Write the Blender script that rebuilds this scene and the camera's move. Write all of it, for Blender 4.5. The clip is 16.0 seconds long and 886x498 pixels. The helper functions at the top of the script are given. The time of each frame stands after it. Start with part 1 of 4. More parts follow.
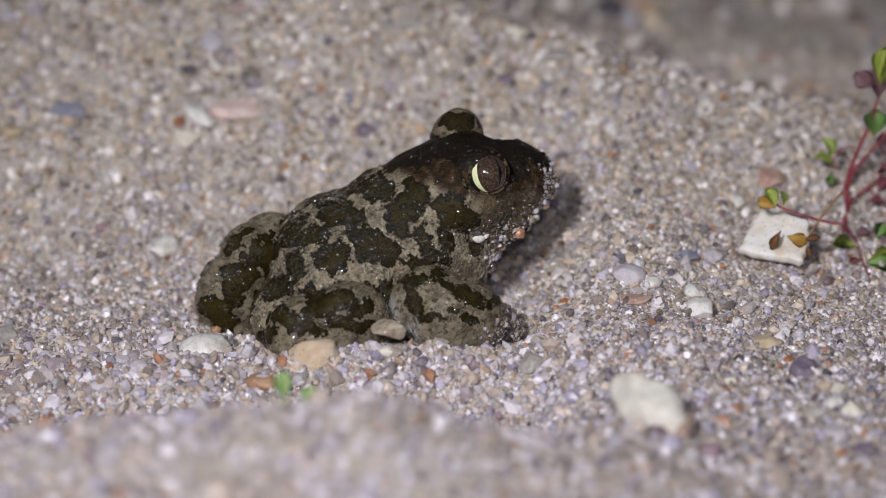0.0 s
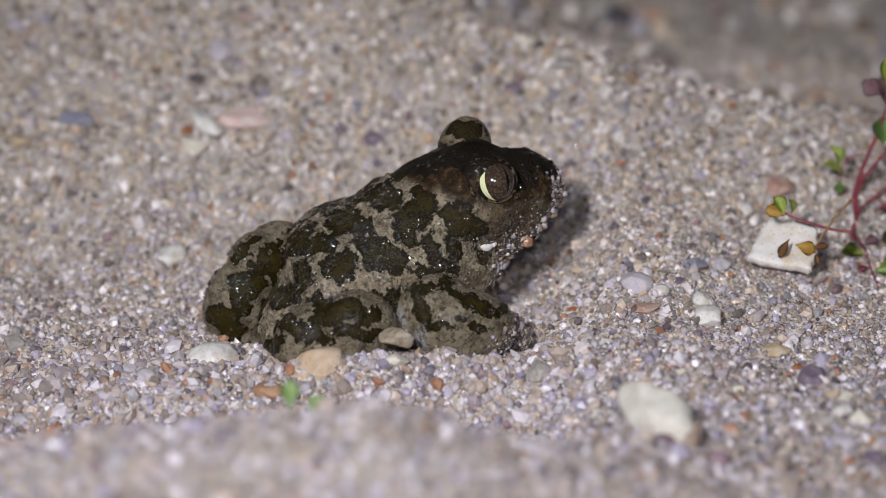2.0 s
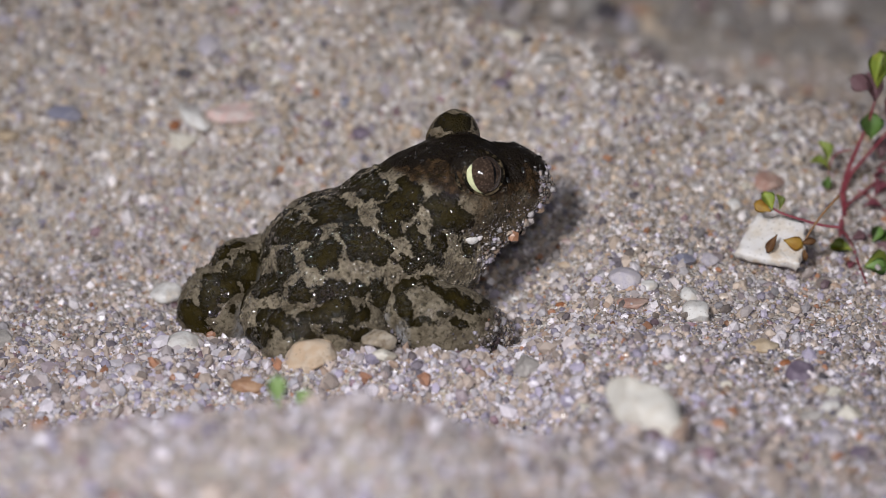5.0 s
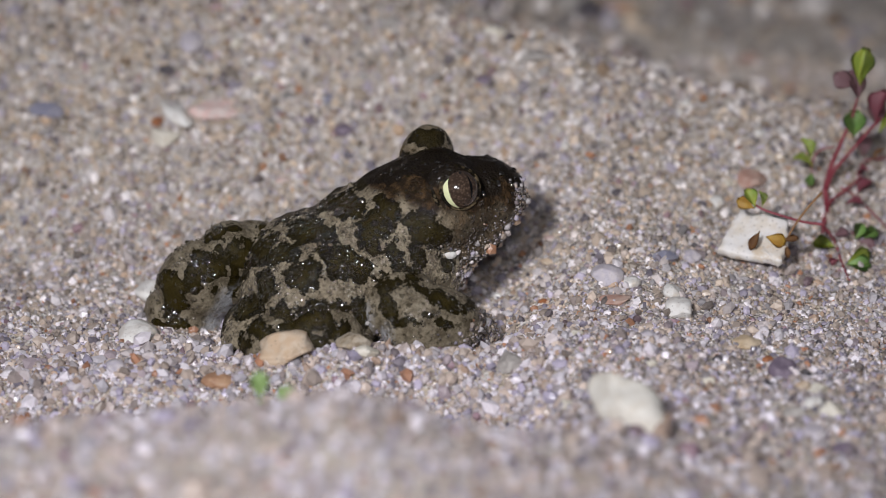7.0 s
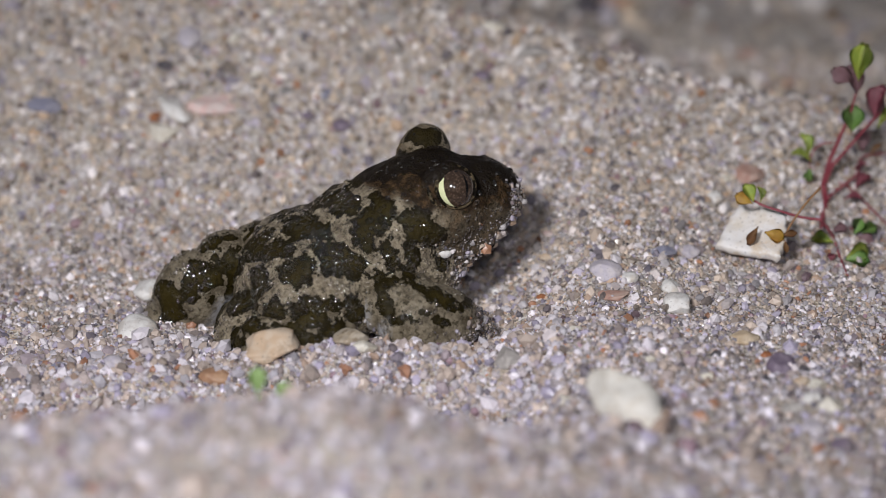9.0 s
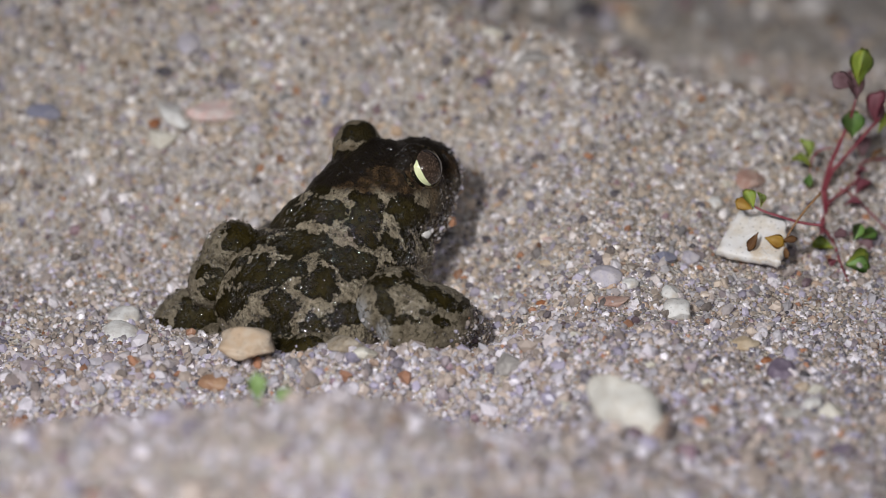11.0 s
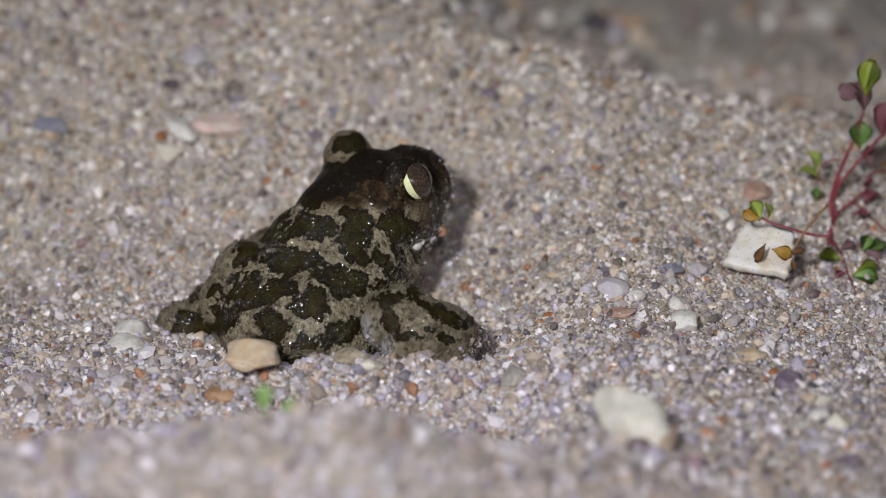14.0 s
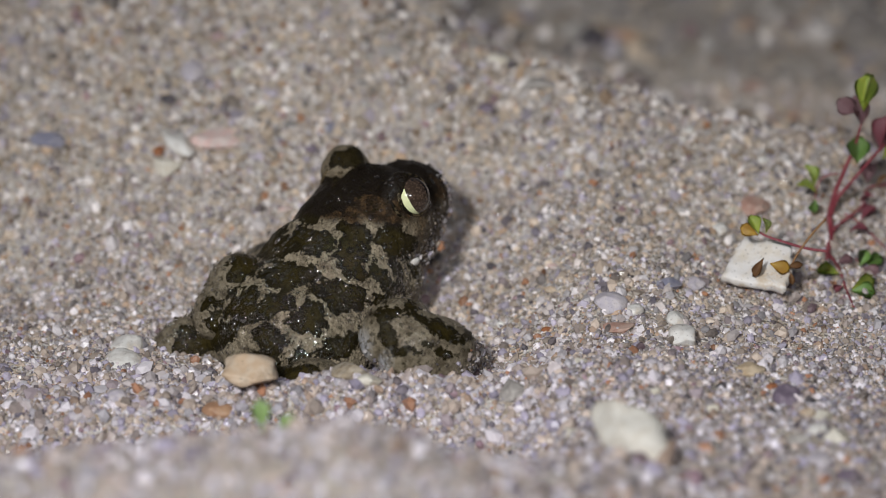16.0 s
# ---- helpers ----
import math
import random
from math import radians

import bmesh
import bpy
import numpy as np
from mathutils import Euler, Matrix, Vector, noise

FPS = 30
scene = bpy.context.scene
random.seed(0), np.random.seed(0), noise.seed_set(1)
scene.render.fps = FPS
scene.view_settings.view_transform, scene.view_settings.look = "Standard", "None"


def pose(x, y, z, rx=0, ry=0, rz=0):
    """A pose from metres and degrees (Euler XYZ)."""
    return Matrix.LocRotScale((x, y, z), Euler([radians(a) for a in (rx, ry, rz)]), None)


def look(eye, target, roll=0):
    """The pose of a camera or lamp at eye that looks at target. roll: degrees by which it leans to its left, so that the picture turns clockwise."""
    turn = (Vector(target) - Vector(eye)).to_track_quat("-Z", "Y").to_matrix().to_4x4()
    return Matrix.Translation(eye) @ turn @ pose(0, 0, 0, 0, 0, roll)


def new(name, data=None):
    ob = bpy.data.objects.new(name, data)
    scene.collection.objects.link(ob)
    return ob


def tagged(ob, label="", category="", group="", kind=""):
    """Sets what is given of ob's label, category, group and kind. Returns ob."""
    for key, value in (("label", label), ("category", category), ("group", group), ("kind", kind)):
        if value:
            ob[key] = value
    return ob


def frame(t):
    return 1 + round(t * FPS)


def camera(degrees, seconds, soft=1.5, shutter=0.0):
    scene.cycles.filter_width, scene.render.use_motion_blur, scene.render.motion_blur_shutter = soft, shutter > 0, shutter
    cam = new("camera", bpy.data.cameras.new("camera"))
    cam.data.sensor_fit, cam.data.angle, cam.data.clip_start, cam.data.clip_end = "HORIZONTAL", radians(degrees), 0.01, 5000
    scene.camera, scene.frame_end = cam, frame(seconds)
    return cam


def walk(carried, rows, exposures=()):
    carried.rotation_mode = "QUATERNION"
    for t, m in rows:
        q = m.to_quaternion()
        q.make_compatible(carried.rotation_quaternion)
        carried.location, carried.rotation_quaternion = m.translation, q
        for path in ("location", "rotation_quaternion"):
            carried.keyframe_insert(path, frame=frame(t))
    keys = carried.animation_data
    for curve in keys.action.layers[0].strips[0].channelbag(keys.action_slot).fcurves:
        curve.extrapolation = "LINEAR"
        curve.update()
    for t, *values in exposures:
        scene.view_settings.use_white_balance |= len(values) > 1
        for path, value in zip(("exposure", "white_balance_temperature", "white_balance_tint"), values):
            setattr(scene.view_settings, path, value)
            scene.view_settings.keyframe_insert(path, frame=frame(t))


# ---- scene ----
# A digging spadefoot toad on coarse sand at night, lit by a torch held beside the camera and a weak added fill lamp.
cam = camera(13.16, 16.0, soft=0.9)
cam.data.dof.use_dof = True
cam.data.dof.focus_distance = 0.615
cam.data.dof.aperture_fstop = 10.5
walk(cam, [
    (0, pose(0.00000, -0.57915, 0.29509, 63.0000, -0.0000, 0.0000)),
    (0.5, pose(0.00017, -0.57928, 0.29465, 63.1647, 0.0623, 0.0949)),
    (1, pose(0.00036, -0.57836, 0.29442, 62.9984, 0.0886, 0.1364)),
    (1.5, pose(0.00066, -0.57846, 0.29431, 63.0836, 0.1217, 0.1502)),
    (2, pose(0.00085, -0.57861, 0.29426, 63.1721, 0.1319, 0.1512)),
    (2.5, pose(0.00090, -0.57892, 0.29409, 63.3267, 0.1581, 0.1706)),
    (3, pose(0.00052, -0.57880, 0.29419, 63.5224, 0.1976, 0.2269)),
    (3.5, pose(0.00021, -0.57879, 0.29356, 63.6791, 0.1291, 0.2075)),
    (4, pose(0.00079, -0.57833, 0.29390, 63.2725, 0.0932, 0.1479)),
    (6.5, pose(0.00119, -0.57837, 0.29340, 63.0782, -0.1133, -0.1356)),
    (7, pose(0.00110, -0.57846, 0.29254, 63.1826, -0.1413, -0.1815)),
    (7.5, pose(0.00160, -0.57822, 0.29282, 63.1448, -0.1546, -0.1964)),
    (8, pose(0.00126, -0.57803, 0.29280, 63.1160, -0.1675, -0.2439)),
    (8.5, pose(0.00128, -0.57802, 0.29247, 63.1179, -0.1448, -0.2370)),
    (9, pose(0.00103, -0.57786, 0.29249, 63.0933, -0.1511, -0.2150)),
    (11.5, pose(0.00137, -0.57728, 0.29181, 63.2352, -0.0485, -0.2413)),
    (12, pose(0.00179, -0.57724, 0.29145, 63.2660, 0.0128, -0.2315)),
    (12.5, pose(0.00231, -0.57714, 0.29138, 63.2652, 0.1424, -0.2023)),
    (13, pose(0.00247, -0.57669, 0.29101, 63.3272, 0.0566, -0.0540)),
    (13.5, pose(0.00227, -0.57707, 0.29093, 63.4589, 0.1389, -0.0492)),
    (14, pose(0.00225, -0.57714, 0.29087, 63.4652, 0.1007, -0.1036)),
    (14.5, pose(0.00217, -0.57700, 0.29070, 63.3962, 0.0650, -0.1669)),
    (15, pose(0.00284, -0.57682, 0.29051, 63.4157, 0.0697, -0.1554)),
    (15.5, pose(0.00262, -0.57702, 0.29062, 63.5203, 0.0928, -0.1504)),
    (16, pose(0.00218, -0.57687, 0.29049, 63.7064, 0.1263, -0.1621)),
], [(0, 0.0, 6500, 10), (9, 0.0, 6500, 10), (11.5, -0.06, 6560, 7), (16, -0.1, 6620, 6)])

# ---- world and lamp ----
world = bpy.data.worlds.new("night")
scene.world = world
world.use_nodes = True
world.node_tree.nodes["Background"].inputs[0].default_value = (0.75, 0.8, 1.0, 1)
world.node_tree.nodes["Background"].inputs[1].default_value = 0.07
lamp_data = bpy.data.lights.new("torch", "SPOT")
lamp_data.spot_size, lamp_data.spot_blend, lamp_data.shadow_soft_size = radians(27), 1.0, 0.04
lamp_data.energy = 18.0
lamp_data.color = (0.97, 0.965, 0.995)
lamp = new("torch", lamp_data)
# Unseen fill near the camera, added to lift the torch's shadows.
fill_lamp_data = bpy.data.lights.new("fill_lamp", "AREA")
fill_lamp_data.shape, fill_lamp_data.size = "DISK", 0.05
fill_lamp_data.energy = 1.0
fill_lamp_data.color = (0.97, 0.96, 1.0)
fill_lamp = new("fill_lamp", fill_lamp_data)
fill_lamp.matrix_world = look((0.03, -0.640, 0.420), (0.0, 0.01, 0.0))
lamp.matrix_world = look((-0.175, -0.590, 0.465), (-0.002, -0.03, 0.0))
scene.view_settings.exposure = 0.0

MM = 0.001


# ---- materials ----
class Nodes:
    """A short way to write node trees."""

    def __init__(self, name):
        self.mat = bpy.data.materials.new(name)
        self.mat.use_nodes = True
        self.tree = self.mat.node_tree
        self.bsdf = self.tree.nodes["Principled BSDF"]

    def add(self, kind):
        return self.tree.nodes.new(kind)

    def put(self, socket, value):
        if isinstance(value, bpy.types.NodeSocket):
            self.tree.links.new(value, socket)
        else:
            socket.default_value = value

    def math(self, op, a, b=0.0, c=0.0):
        node = self.add("ShaderNodeMath")
        node.operation = op
        for i, v in enumerate((a, b, c)):
            self.put(node.inputs[i], v)
        return node.outputs[0]

    def coords(self):
        return self.add("ShaderNodeTexCoord").outputs["Object"]

    def noise(self, scale, detail=3.0, rough=0.55, where=None):
        node = self.add("ShaderNodeTexNoise")
        self.put(node.inputs["Vector"], where or self.coords())
        node.inputs["Scale"].default_value = scale
        node.inputs["Detail"].default_value = detail
        node.inputs["Roughness"].default_value = rough
        return node.outputs["Fac"]

    def cells(self, scale, output="Distance", feature="F1", where=None):
        node = self.add("ShaderNodeTexVoronoi")
        node.feature = feature
        self.put(node.inputs["Vector"], where or self.coords())
        node.inputs["Scale"].default_value = scale
        return node.outputs[output]

    def ramp(self, fac, stops, mode="LINEAR"):
        node = self.add("ShaderNodeValToRGB")
        r = node.color_ramp
        r.interpolation = mode
        for i, (pos, col) in enumerate(stops):
            e = r.elements[i] if i < 2 else r.elements.new(pos)
            e.position, e.color = pos, (*col, 1)
        self.put(node.inputs[0], fac)
        return node.outputs[0]

    def span(self, value, a, b, c=0.0, d=1.0):
        node = self.add("ShaderNodeMapRange")
        node.interpolation_type = "SMOOTHSTEP"
        for i, v in enumerate((value, a, b, c, d)):
            self.put(node.inputs[i], v)
        return node.outputs[0]

    def mix(self, fac, a, b, mode="MIX"):
        node = self.add("ShaderNodeMix")
        node.data_type, node.blend_type = "RGBA", mode
        for i, v in ((0, fac), (6, a), (7, b)):
            if isinstance(v, tuple) and len(v) == 3:
                v = (*v, 1)
            self.put(node.inputs[i], v)
        return node.outputs[2]

    def bump(self, height, strength, distance, normal=None):
        node = self.add("ShaderNodeBump")
        node.inputs["Strength"].default_value = strength
        node.inputs["Distance"].default_value = distance
        self.put(node.inputs["Height"], height)
        if normal:
            self.put(node.inputs["Normal"], normal)
        return node.outputs[0]

    def done(self, color=None, rough=None, normal=None, **more):
        for key, v in (("Base Color", color), ("Roughness", rough), ("Normal", normal)):
            if v is not None:
                if isinstance(v, tuple) and len(v) == 3:
                    v = (*v, 1)
                self.put(self.bsdf.inputs[key], v)
        for key, v in more.items():
            self.put(self.bsdf.inputs[key.replace("_", " ")], v)
        return self.mat


GRAIN_COLOURS = [
    (0.00, (0.54, 0.455, 0.355)), (0.16, (0.60, 0.555, 0.515)), (0.30, (0.44, 0.38, 0.325)), (0.42, (0.465, 0.435, 0.51)),
    (0.53, (0.76, 0.735, 0.72)), (0.72, (0.48, 0.355, 0.245)), (0.765, (0.56, 0.475, 0.37)), (0.85, (0.34, 0.29, 0.29)),
    (0.895, (0.42, 0.21, 0.11)), (0.915, (0.16, 0.145, 0.16)), (0.94, (0.78, 0.76, 0.74)), (0.985, (0.30, 0.20, 0.22))]


def grain_material(name, wet=1.0, dark=0.30):
    n = Nodes(name)
    island = n.add("ShaderNodeNewGeometry").outputs["Random Per Island"]
    base = n.ramp(island, GRAIN_COLOURS, "CONSTANT")
    shade = n.math("FRACT", n.math("MULTIPLY", island, 57.31))
    tint = n.ramp(shade, [(0.0, (dark * wet, dark * 0.98 * wet, dark * wet)), (1.0, ((1.74 - dark) * wet, (1.70 - dark) * wet, (1.70 - dark) * wet))])
    col = n.mix(1.0, base, tint, "MULTIPLY")
    place = n.add("ShaderNodeSeparateXYZ")
    n.put(place.inputs[0], n.coords())
    drift = n.math("MULTIPLY_ADD", n.math("SUBTRACT", n.noise(30, 3), 0.5), 0.09, place.outputs[1])
    col = n.mix(1.0, col, n.ramp(n.span(drift, -0.075, 0.05), [(0.0, (0.955, 0.95, 1.06)), (1.0, (1.0, 0.985, 0.96))]), "MULTIPLY")
    mottle = n.noise(1600, 3)
    col = n.mix(n.span(mottle, 0.35, 0.75, 0.0, 0.2), col, (0.42 * wet, 0.365 * wet, 0.33 * wet))
    rough = n.span(n.math("FRACT", n.math("MULTIPLY", island, 13.7)), 0.0, 1.0, 0.16, 0.7)
    return n.done(col, rough, n.bump(n.noise(3500, 2), 0.35, 0.00012), Specular_IOR_Level=0.5)


def ground_material():
    n = Nodes("fine_sand")
    cell = n.cells(1500, "Color")
    sep = n.add("ShaderNodeSeparateColor")
    n.put(sep.inputs[0], cell)
    base = n.ramp(sep.outputs[0], GRAIN_COLOURS, "CONSTANT")
    broad = n.noise(45, 4)
    col = n.mix(n.span(broad, 0.35, 0.7, 0.25, 0.6), base, (0.43, 0.37, 0.31))
    deep = n.cells(1500, "Distance")
    return n.done(col, 0.7, n.bump(deep, 0.9, 0.0006, n.bump(n.noise(400, 4), 0.6, 0.0008)))


def stone_material(name, a, b, rough=0.55, grain=700.0, vein=None):
    n = Nodes(name)
    col = n.mix(n.span(n.noise(grain, 4), 0.35, 0.68), a, b)
    if vein:
        col = n.mix(n.span(n.noise(grain * 0.35, 5, 0.7), 0.55, 0.66, 0.0, 0.8), col, vein)
    speck = n.cells(grain * 3.0)
    col = n.mix(n.span(speck, 0.10, 0.25, 0.35, 0.0), col, (0.12, 0.10, 0.09))
    return n.done(col, n.span(n.noise(grain * 1.7), 0.3, 0.7, rough - 0.12, rough + 0.18),
                  n.bump(n.noise(grain * 2.2, 5, 0.65), 0.5, 0.0003), Specular_IOR_Level=0.45)


def skin_material(name, ground, ground_dark, spot, wet=0.36, warts=0.8):
    """Toad skin: blotches bounded by the mesh's own "spot" distance, in millimetres, dark-rimmed with an olive heart;
    "crown" (0 to 1) is the brown pigment of the head, "pale" the bare inner skin."""
    n = Nodes(name)
    where = n.coords()

    def own(label):
        node = n.add("ShaderNodeAttribute")
        node.attribute_name = label
        return node.outputs["Fac"]

    edge = n.math("MULTIPLY_ADD", n.math("SUBTRACT", n.noise(950, 4, 0.65, where), 0.5), 2.6, own("spot"))
    edge = n.math("MULTIPLY_ADD", n.math("SUBTRACT", n.noise(330, 2, 0.5, where), 0.5), 2.2, edge)
    mask = n.span(edge, -0.06, 0.06, 1.0, 0.0)
    rim = n.span(edge, -1.3, -0.25, 0.0, 1.0)
    islet = n.span(n.noise(1100, 4, 0.6, where), 0.57, 0.61)
    g = n.mix(n.span(n.noise(480, 5, 0.7, where), 0.38, 0.66), ground, ground_dark)
    cell = n.cells(1350, "Distance", "F1", where)
    wart = n.span(cell, 0.05, 0.42, 1.0, 0.0)
    fine = n.noise(2600, 3, 0.6, where)
    g = n.mix(n.math("MULTIPLY", wart, 0.30), g, tuple(min(1.0, c * 1.5) for c in ground))
    brown = n.mix(n.span(n.noise(700, 5, 0.7, where), 0.42, 0.68), (0.022, 0.014, 0.008), (0.088, 0.052, 0.025))
    g = n.mix(own("crown"), g, brown)
    s = n.mix(n.math("MULTIPLY", rim, 0.85), spot, tuple(c * 0.28 for c in spot))
    s = n.mix(n.span(n.noise(420, 4, 0.6, where), 0.45, 0.72, 0.0, 0.75), s, tuple(c * 0.35 for c in spot))
    s = n.mix(own("crown"), s, (0.013, 0.009, 0.006))
    col = n.mix(mask, g, s)
    col = n.mix(n.math("MULTIPLY", islet, 0.7), col, tuple(c * 0.45 for c in spot))
    freckle = n.span(n.noise(900, 3, 0.6, where), 0.50, 0.60, 0.9, 0.2)
    col = n.mix(n.math("MULTIPLY", own("pale"), freckle), col, (0.46, 0.46, 0.48))
    nrm = n.bump(n.noise(420, 3, 0.5, where), 0.3, 0.0010)
    nrm = n.bump(wart, warts * 0.6, 0.00025, nrm)
    wet_nrm = n.bump(n.noise(1700, 2, 0.5, where), 0.8, 0.00035, nrm)
    nrm = n.bump(fine, min(1.0, warts * 1.1), 0.0004, nrm)
    rough = n.span(n.noise(300, 3, 0.5, where), 0.35, 0.65, wet - 0.02, wet + 0.16)
    if warts < 0.2:
        return n.done(col, n.span(n.noise(250, 3, 0.6, where), 0.42, 0.62, 0.07, 0.17), None, Specular_IOR_Level=1.0, Coat_Weight=1.0, Coat_Roughness=0.07, Coat_IOR=1.7)
    film = n.span(n.noise(160, 3, 0.6, where), 0.40, 0.64, 0.0, 0.4)
    return n.done(col, rough, nrm, Specular_IOR_Level=0.09, Coat_Weight=film, Coat_Roughness=0.09, Coat_Normal=wet_nrm)


def plain_material(name, a, b, rough, scale=900.0, **more):
    n = Nodes(name)
    col = n.mix(n.span(n.noise(scale, 4), 0.3, 0.7), a, b)
    return n.done(col, rough, n.bump(n.noise(scale * 2, 3), 0.25, 0.0002), **more)


SAND = grain_material("sand_grain")
WET_SAND = grain_material("wet_sand_grain", 0.55)
DAMP_SAND = grain_material("damp_sand_grain", 0.86)
GRAVEL = grain_material("gravel_grain", 1.02, 0.58)
FAR_SAND = grain_material("brown_sand_grain", 0.88)
FINE = ground_material()
STONES = {
    "cream": stone_material("cream_limestone", (0.72, 0.68, 0.60), (0.60, 0.54, 0.44)),
    "white": stone_material("white_quartz", (0.80, 0.78, 0.75), (0.60, 0.56, 0.52), 0.42, 500.0, (0.70, 0.62, 0.52)),
    "shell": stone_material("shell_white", (0.84, 0.81, 0.79), (0.74, 0.67, 0.58), 0.5, 350.0, (0.66, 0.53, 0.38)),
    "pink": stone_material("pink_quartz", (0.72, 0.50, 0.46), (0.70, 0.60, 0.56), 0.45),
    "red": stone_material("red_sandstone", (0.42, 0.24, 0.19), (0.50, 0.36, 0.30)),
    "rust": stone_material("rust_jasper", (0.38, 0.15, 0.06), (0.30, 0.12, 0.06)),
    "orange": stone_material("orange_sandstone", (0.56, 0.41, 0.28), (0.62, 0.52, 0.41), 0.55, 350.0, (0.42, 0.30, 0.20)),
    "purple": stone_material("purple_slate", (0.17, 0.13, 0.18), (0.26, 0.21, 0.26)),
    "blue": stone_material("blue_slate", (0.25, 0.25, 0.34), (0.34, 0.33, 0.39)),
    "grey": stone_material("grey_granite", (0.36, 0.33, 0.31), (0.48, 0.45, 0.42), 0.5, 1000.0),
    "dark": stone_material("dark_basalt", (0.08, 0.075, 0.085), (0.13, 0.11, 0.12)),
    "lavender": stone_material("lavender_quartz", (0.48, 0.44, 0.50), (0.58, 0.53, 0.54)),
    "tan": stone_material("tan_sandstone", (0.50, 0.38, 0.25), (0.58, 0.47, 0.34)),
    "beige": stone_material("beige_quartz", (0.36, 0.29, 0.21), (0.50, 0.44, 0.36), 0.32, 450.0, (0.26, 0.19, 0.12)),
    "chalk": stone_material("chalk_white", (0.76, 0.73, 0.67), (0.68, 0.63, 0.55), 0.6, 500.0),
    "brown": stone_material("brown_jasper", (0.36, 0.20, 0.12), (0.46, 0.29, 0.18), 0.4),
}
OLIVE = (0.033, 0.0245, 0.006)
PALE, PALE_DARK = (0.30, 0.252, 0.178), (0.13, 0.104, 0.07)
SKIN = skin_material("toad_skin", PALE, PALE_DARK, OLIVE, 0.40)
SKIN_WART = skin_material("toad_wart_skin", PALE, PALE_DARK, OLIVE, 0.05, 0.15)
SKIN_LID = skin_material("toad_eyelid", (0.16, 0.12, 0.07), (0.06, 0.045, 0.025), (0.016, 0.012, 0.006), 0.35, 0.5)
SKIN_LIMB = skin_material("toad_limb_skin", (0.225, 0.19, 0.135), (0.085, 0.068, 0.045), OLIVE, 0.28, 0.5)
LIMB_WART = skin_material("toad_limb_wart", (0.225, 0.19, 0.135), (0.085, 0.068, 0.045), OLIVE, 0.1, 0.15)
EYE_WHITE = plain_material("eye_rim", (0.86, 0.87, 0.55), (0.78, 0.81, 0.46), 0.12)
PUPIL = plain_material("pupil_black", (0.004, 0.004, 0.004), (0.006, 0.005, 0.005), 0.08)
NOSTRIL = plain_material("nostril_dark", (0.006, 0.005, 0.004), (0.01, 0.008, 0.006), 0.4)


def iris_material():
    n = Nodes("iris_brown")
    col = n.mix(n.span(n.cells(1900), 0.08, 0.5), (0.115, 0.075, 0.053), (0.042, 0.027, 0.019))
    col = n.mix(n.span(n.noise(1500, 4), 0.5, 0.7, 0.0, 0.7), col, (0.10, 0.066, 0.043))
    return n.done(col, 0.12, Coat_Weight=0.3, Coat_Roughness=0.02)


IRIS = iris_material()
STEM = plain_material("red_stem", (0.19, 0.026, 0.042), (0.30, 0.075, 0.09), 0.4, 500.0)
LEAVES = {
    "green": plain_material("leaf_green", (0.22, 0.36, 0.09), (0.15, 0.28, 0.06), 0.5, 350.0, Subsurface_Weight=0.15, Subsurface_Scale=0.0006),
    "lime": plain_material("leaf_lime", (0.44, 0.49, 0.08), (0.29, 0.38, 0.06), 0.5, 350.0, Subsurface_Weight=0.15, Subsurface_Scale=0.0006),
    "purple": plain_material("leaf_purple", (0.28, 0.15, 0.17), (0.37, 0.22, 0.24), 0.5, 350.0),
    "red": plain_material("leaf_red", (0.36, 0.11, 0.14), (0.28, 0.08, 0.11), 0.5, 350.0),
    "amber": plain_material("leaf_amber", (0.66, 0.44, 0.07), (0.48, 0.25, 0.05), 0.5, 350.0),
    "brown": plain_material("leaf_brown", (0.30, 0.16, 0.06), (0.20, 0.09, 0.04), 0.6, 350.0),
    "sprout": plain_material("sprout_green", (0.48, 0.66, 0.28), (0.40, 0.58, 0.22), 0.4, 350.0),
}


# ---- the ground's shape, in metres ----
LATTICE = np.random.RandomState(5).rand(64, 64)


def wavy(x, y, size, shift=0.0):
    """Smooth random heights from 0 to 1, with bumps about size metres wide."""
    x, y = np.asarray(x, float) / size + 17.3 + shift, np.asarray(y, float) / size + 29.1 + shift * 1.7
    i, j = np.floor(x).astype(int), np.floor(y).astype(int)
    f, g = x - i, y - j
    f, g = f * f * (3 - 2 * f), g * g * (3 - 2 * g)
    a, b = LATTICE[i % 64, j % 64], LATTICE[(i + 1) % 64, j % 64]
    c, d = LATTICE[i % 64, (j + 1) % 64], LATTICE[(i + 1) % 64, (j + 1) % 64]
    return (a * (1 - f) + b * f) * (1 - g) + (c * (1 - f) + d * f) * g


def step(v):
    v = np.clip(v, 0, 1)
    return v * v * (3 - 2 * v)


def hill(x, y, cx, cy, rx, ry):
    return np.exp(-((x - cx) / rx) ** 2 - ((y - cy) / ry) ** 2)


CREST_X = [-0.03, -0.012, -0.002, 0.0086, 0.0135, 0.0234, 0.0332, 0.0429, 0.0526, 0.0623, 0.0721, 0.0767, 0.11, 0.2]
CREST_Y = [0.066, 0.057, 0.050, 0.0438, 0.0412, 0.0374, 0.0344, 0.0308, 0.0278, 0.0264, 0.0254, 0.0248, 0.0218, 0.0188]


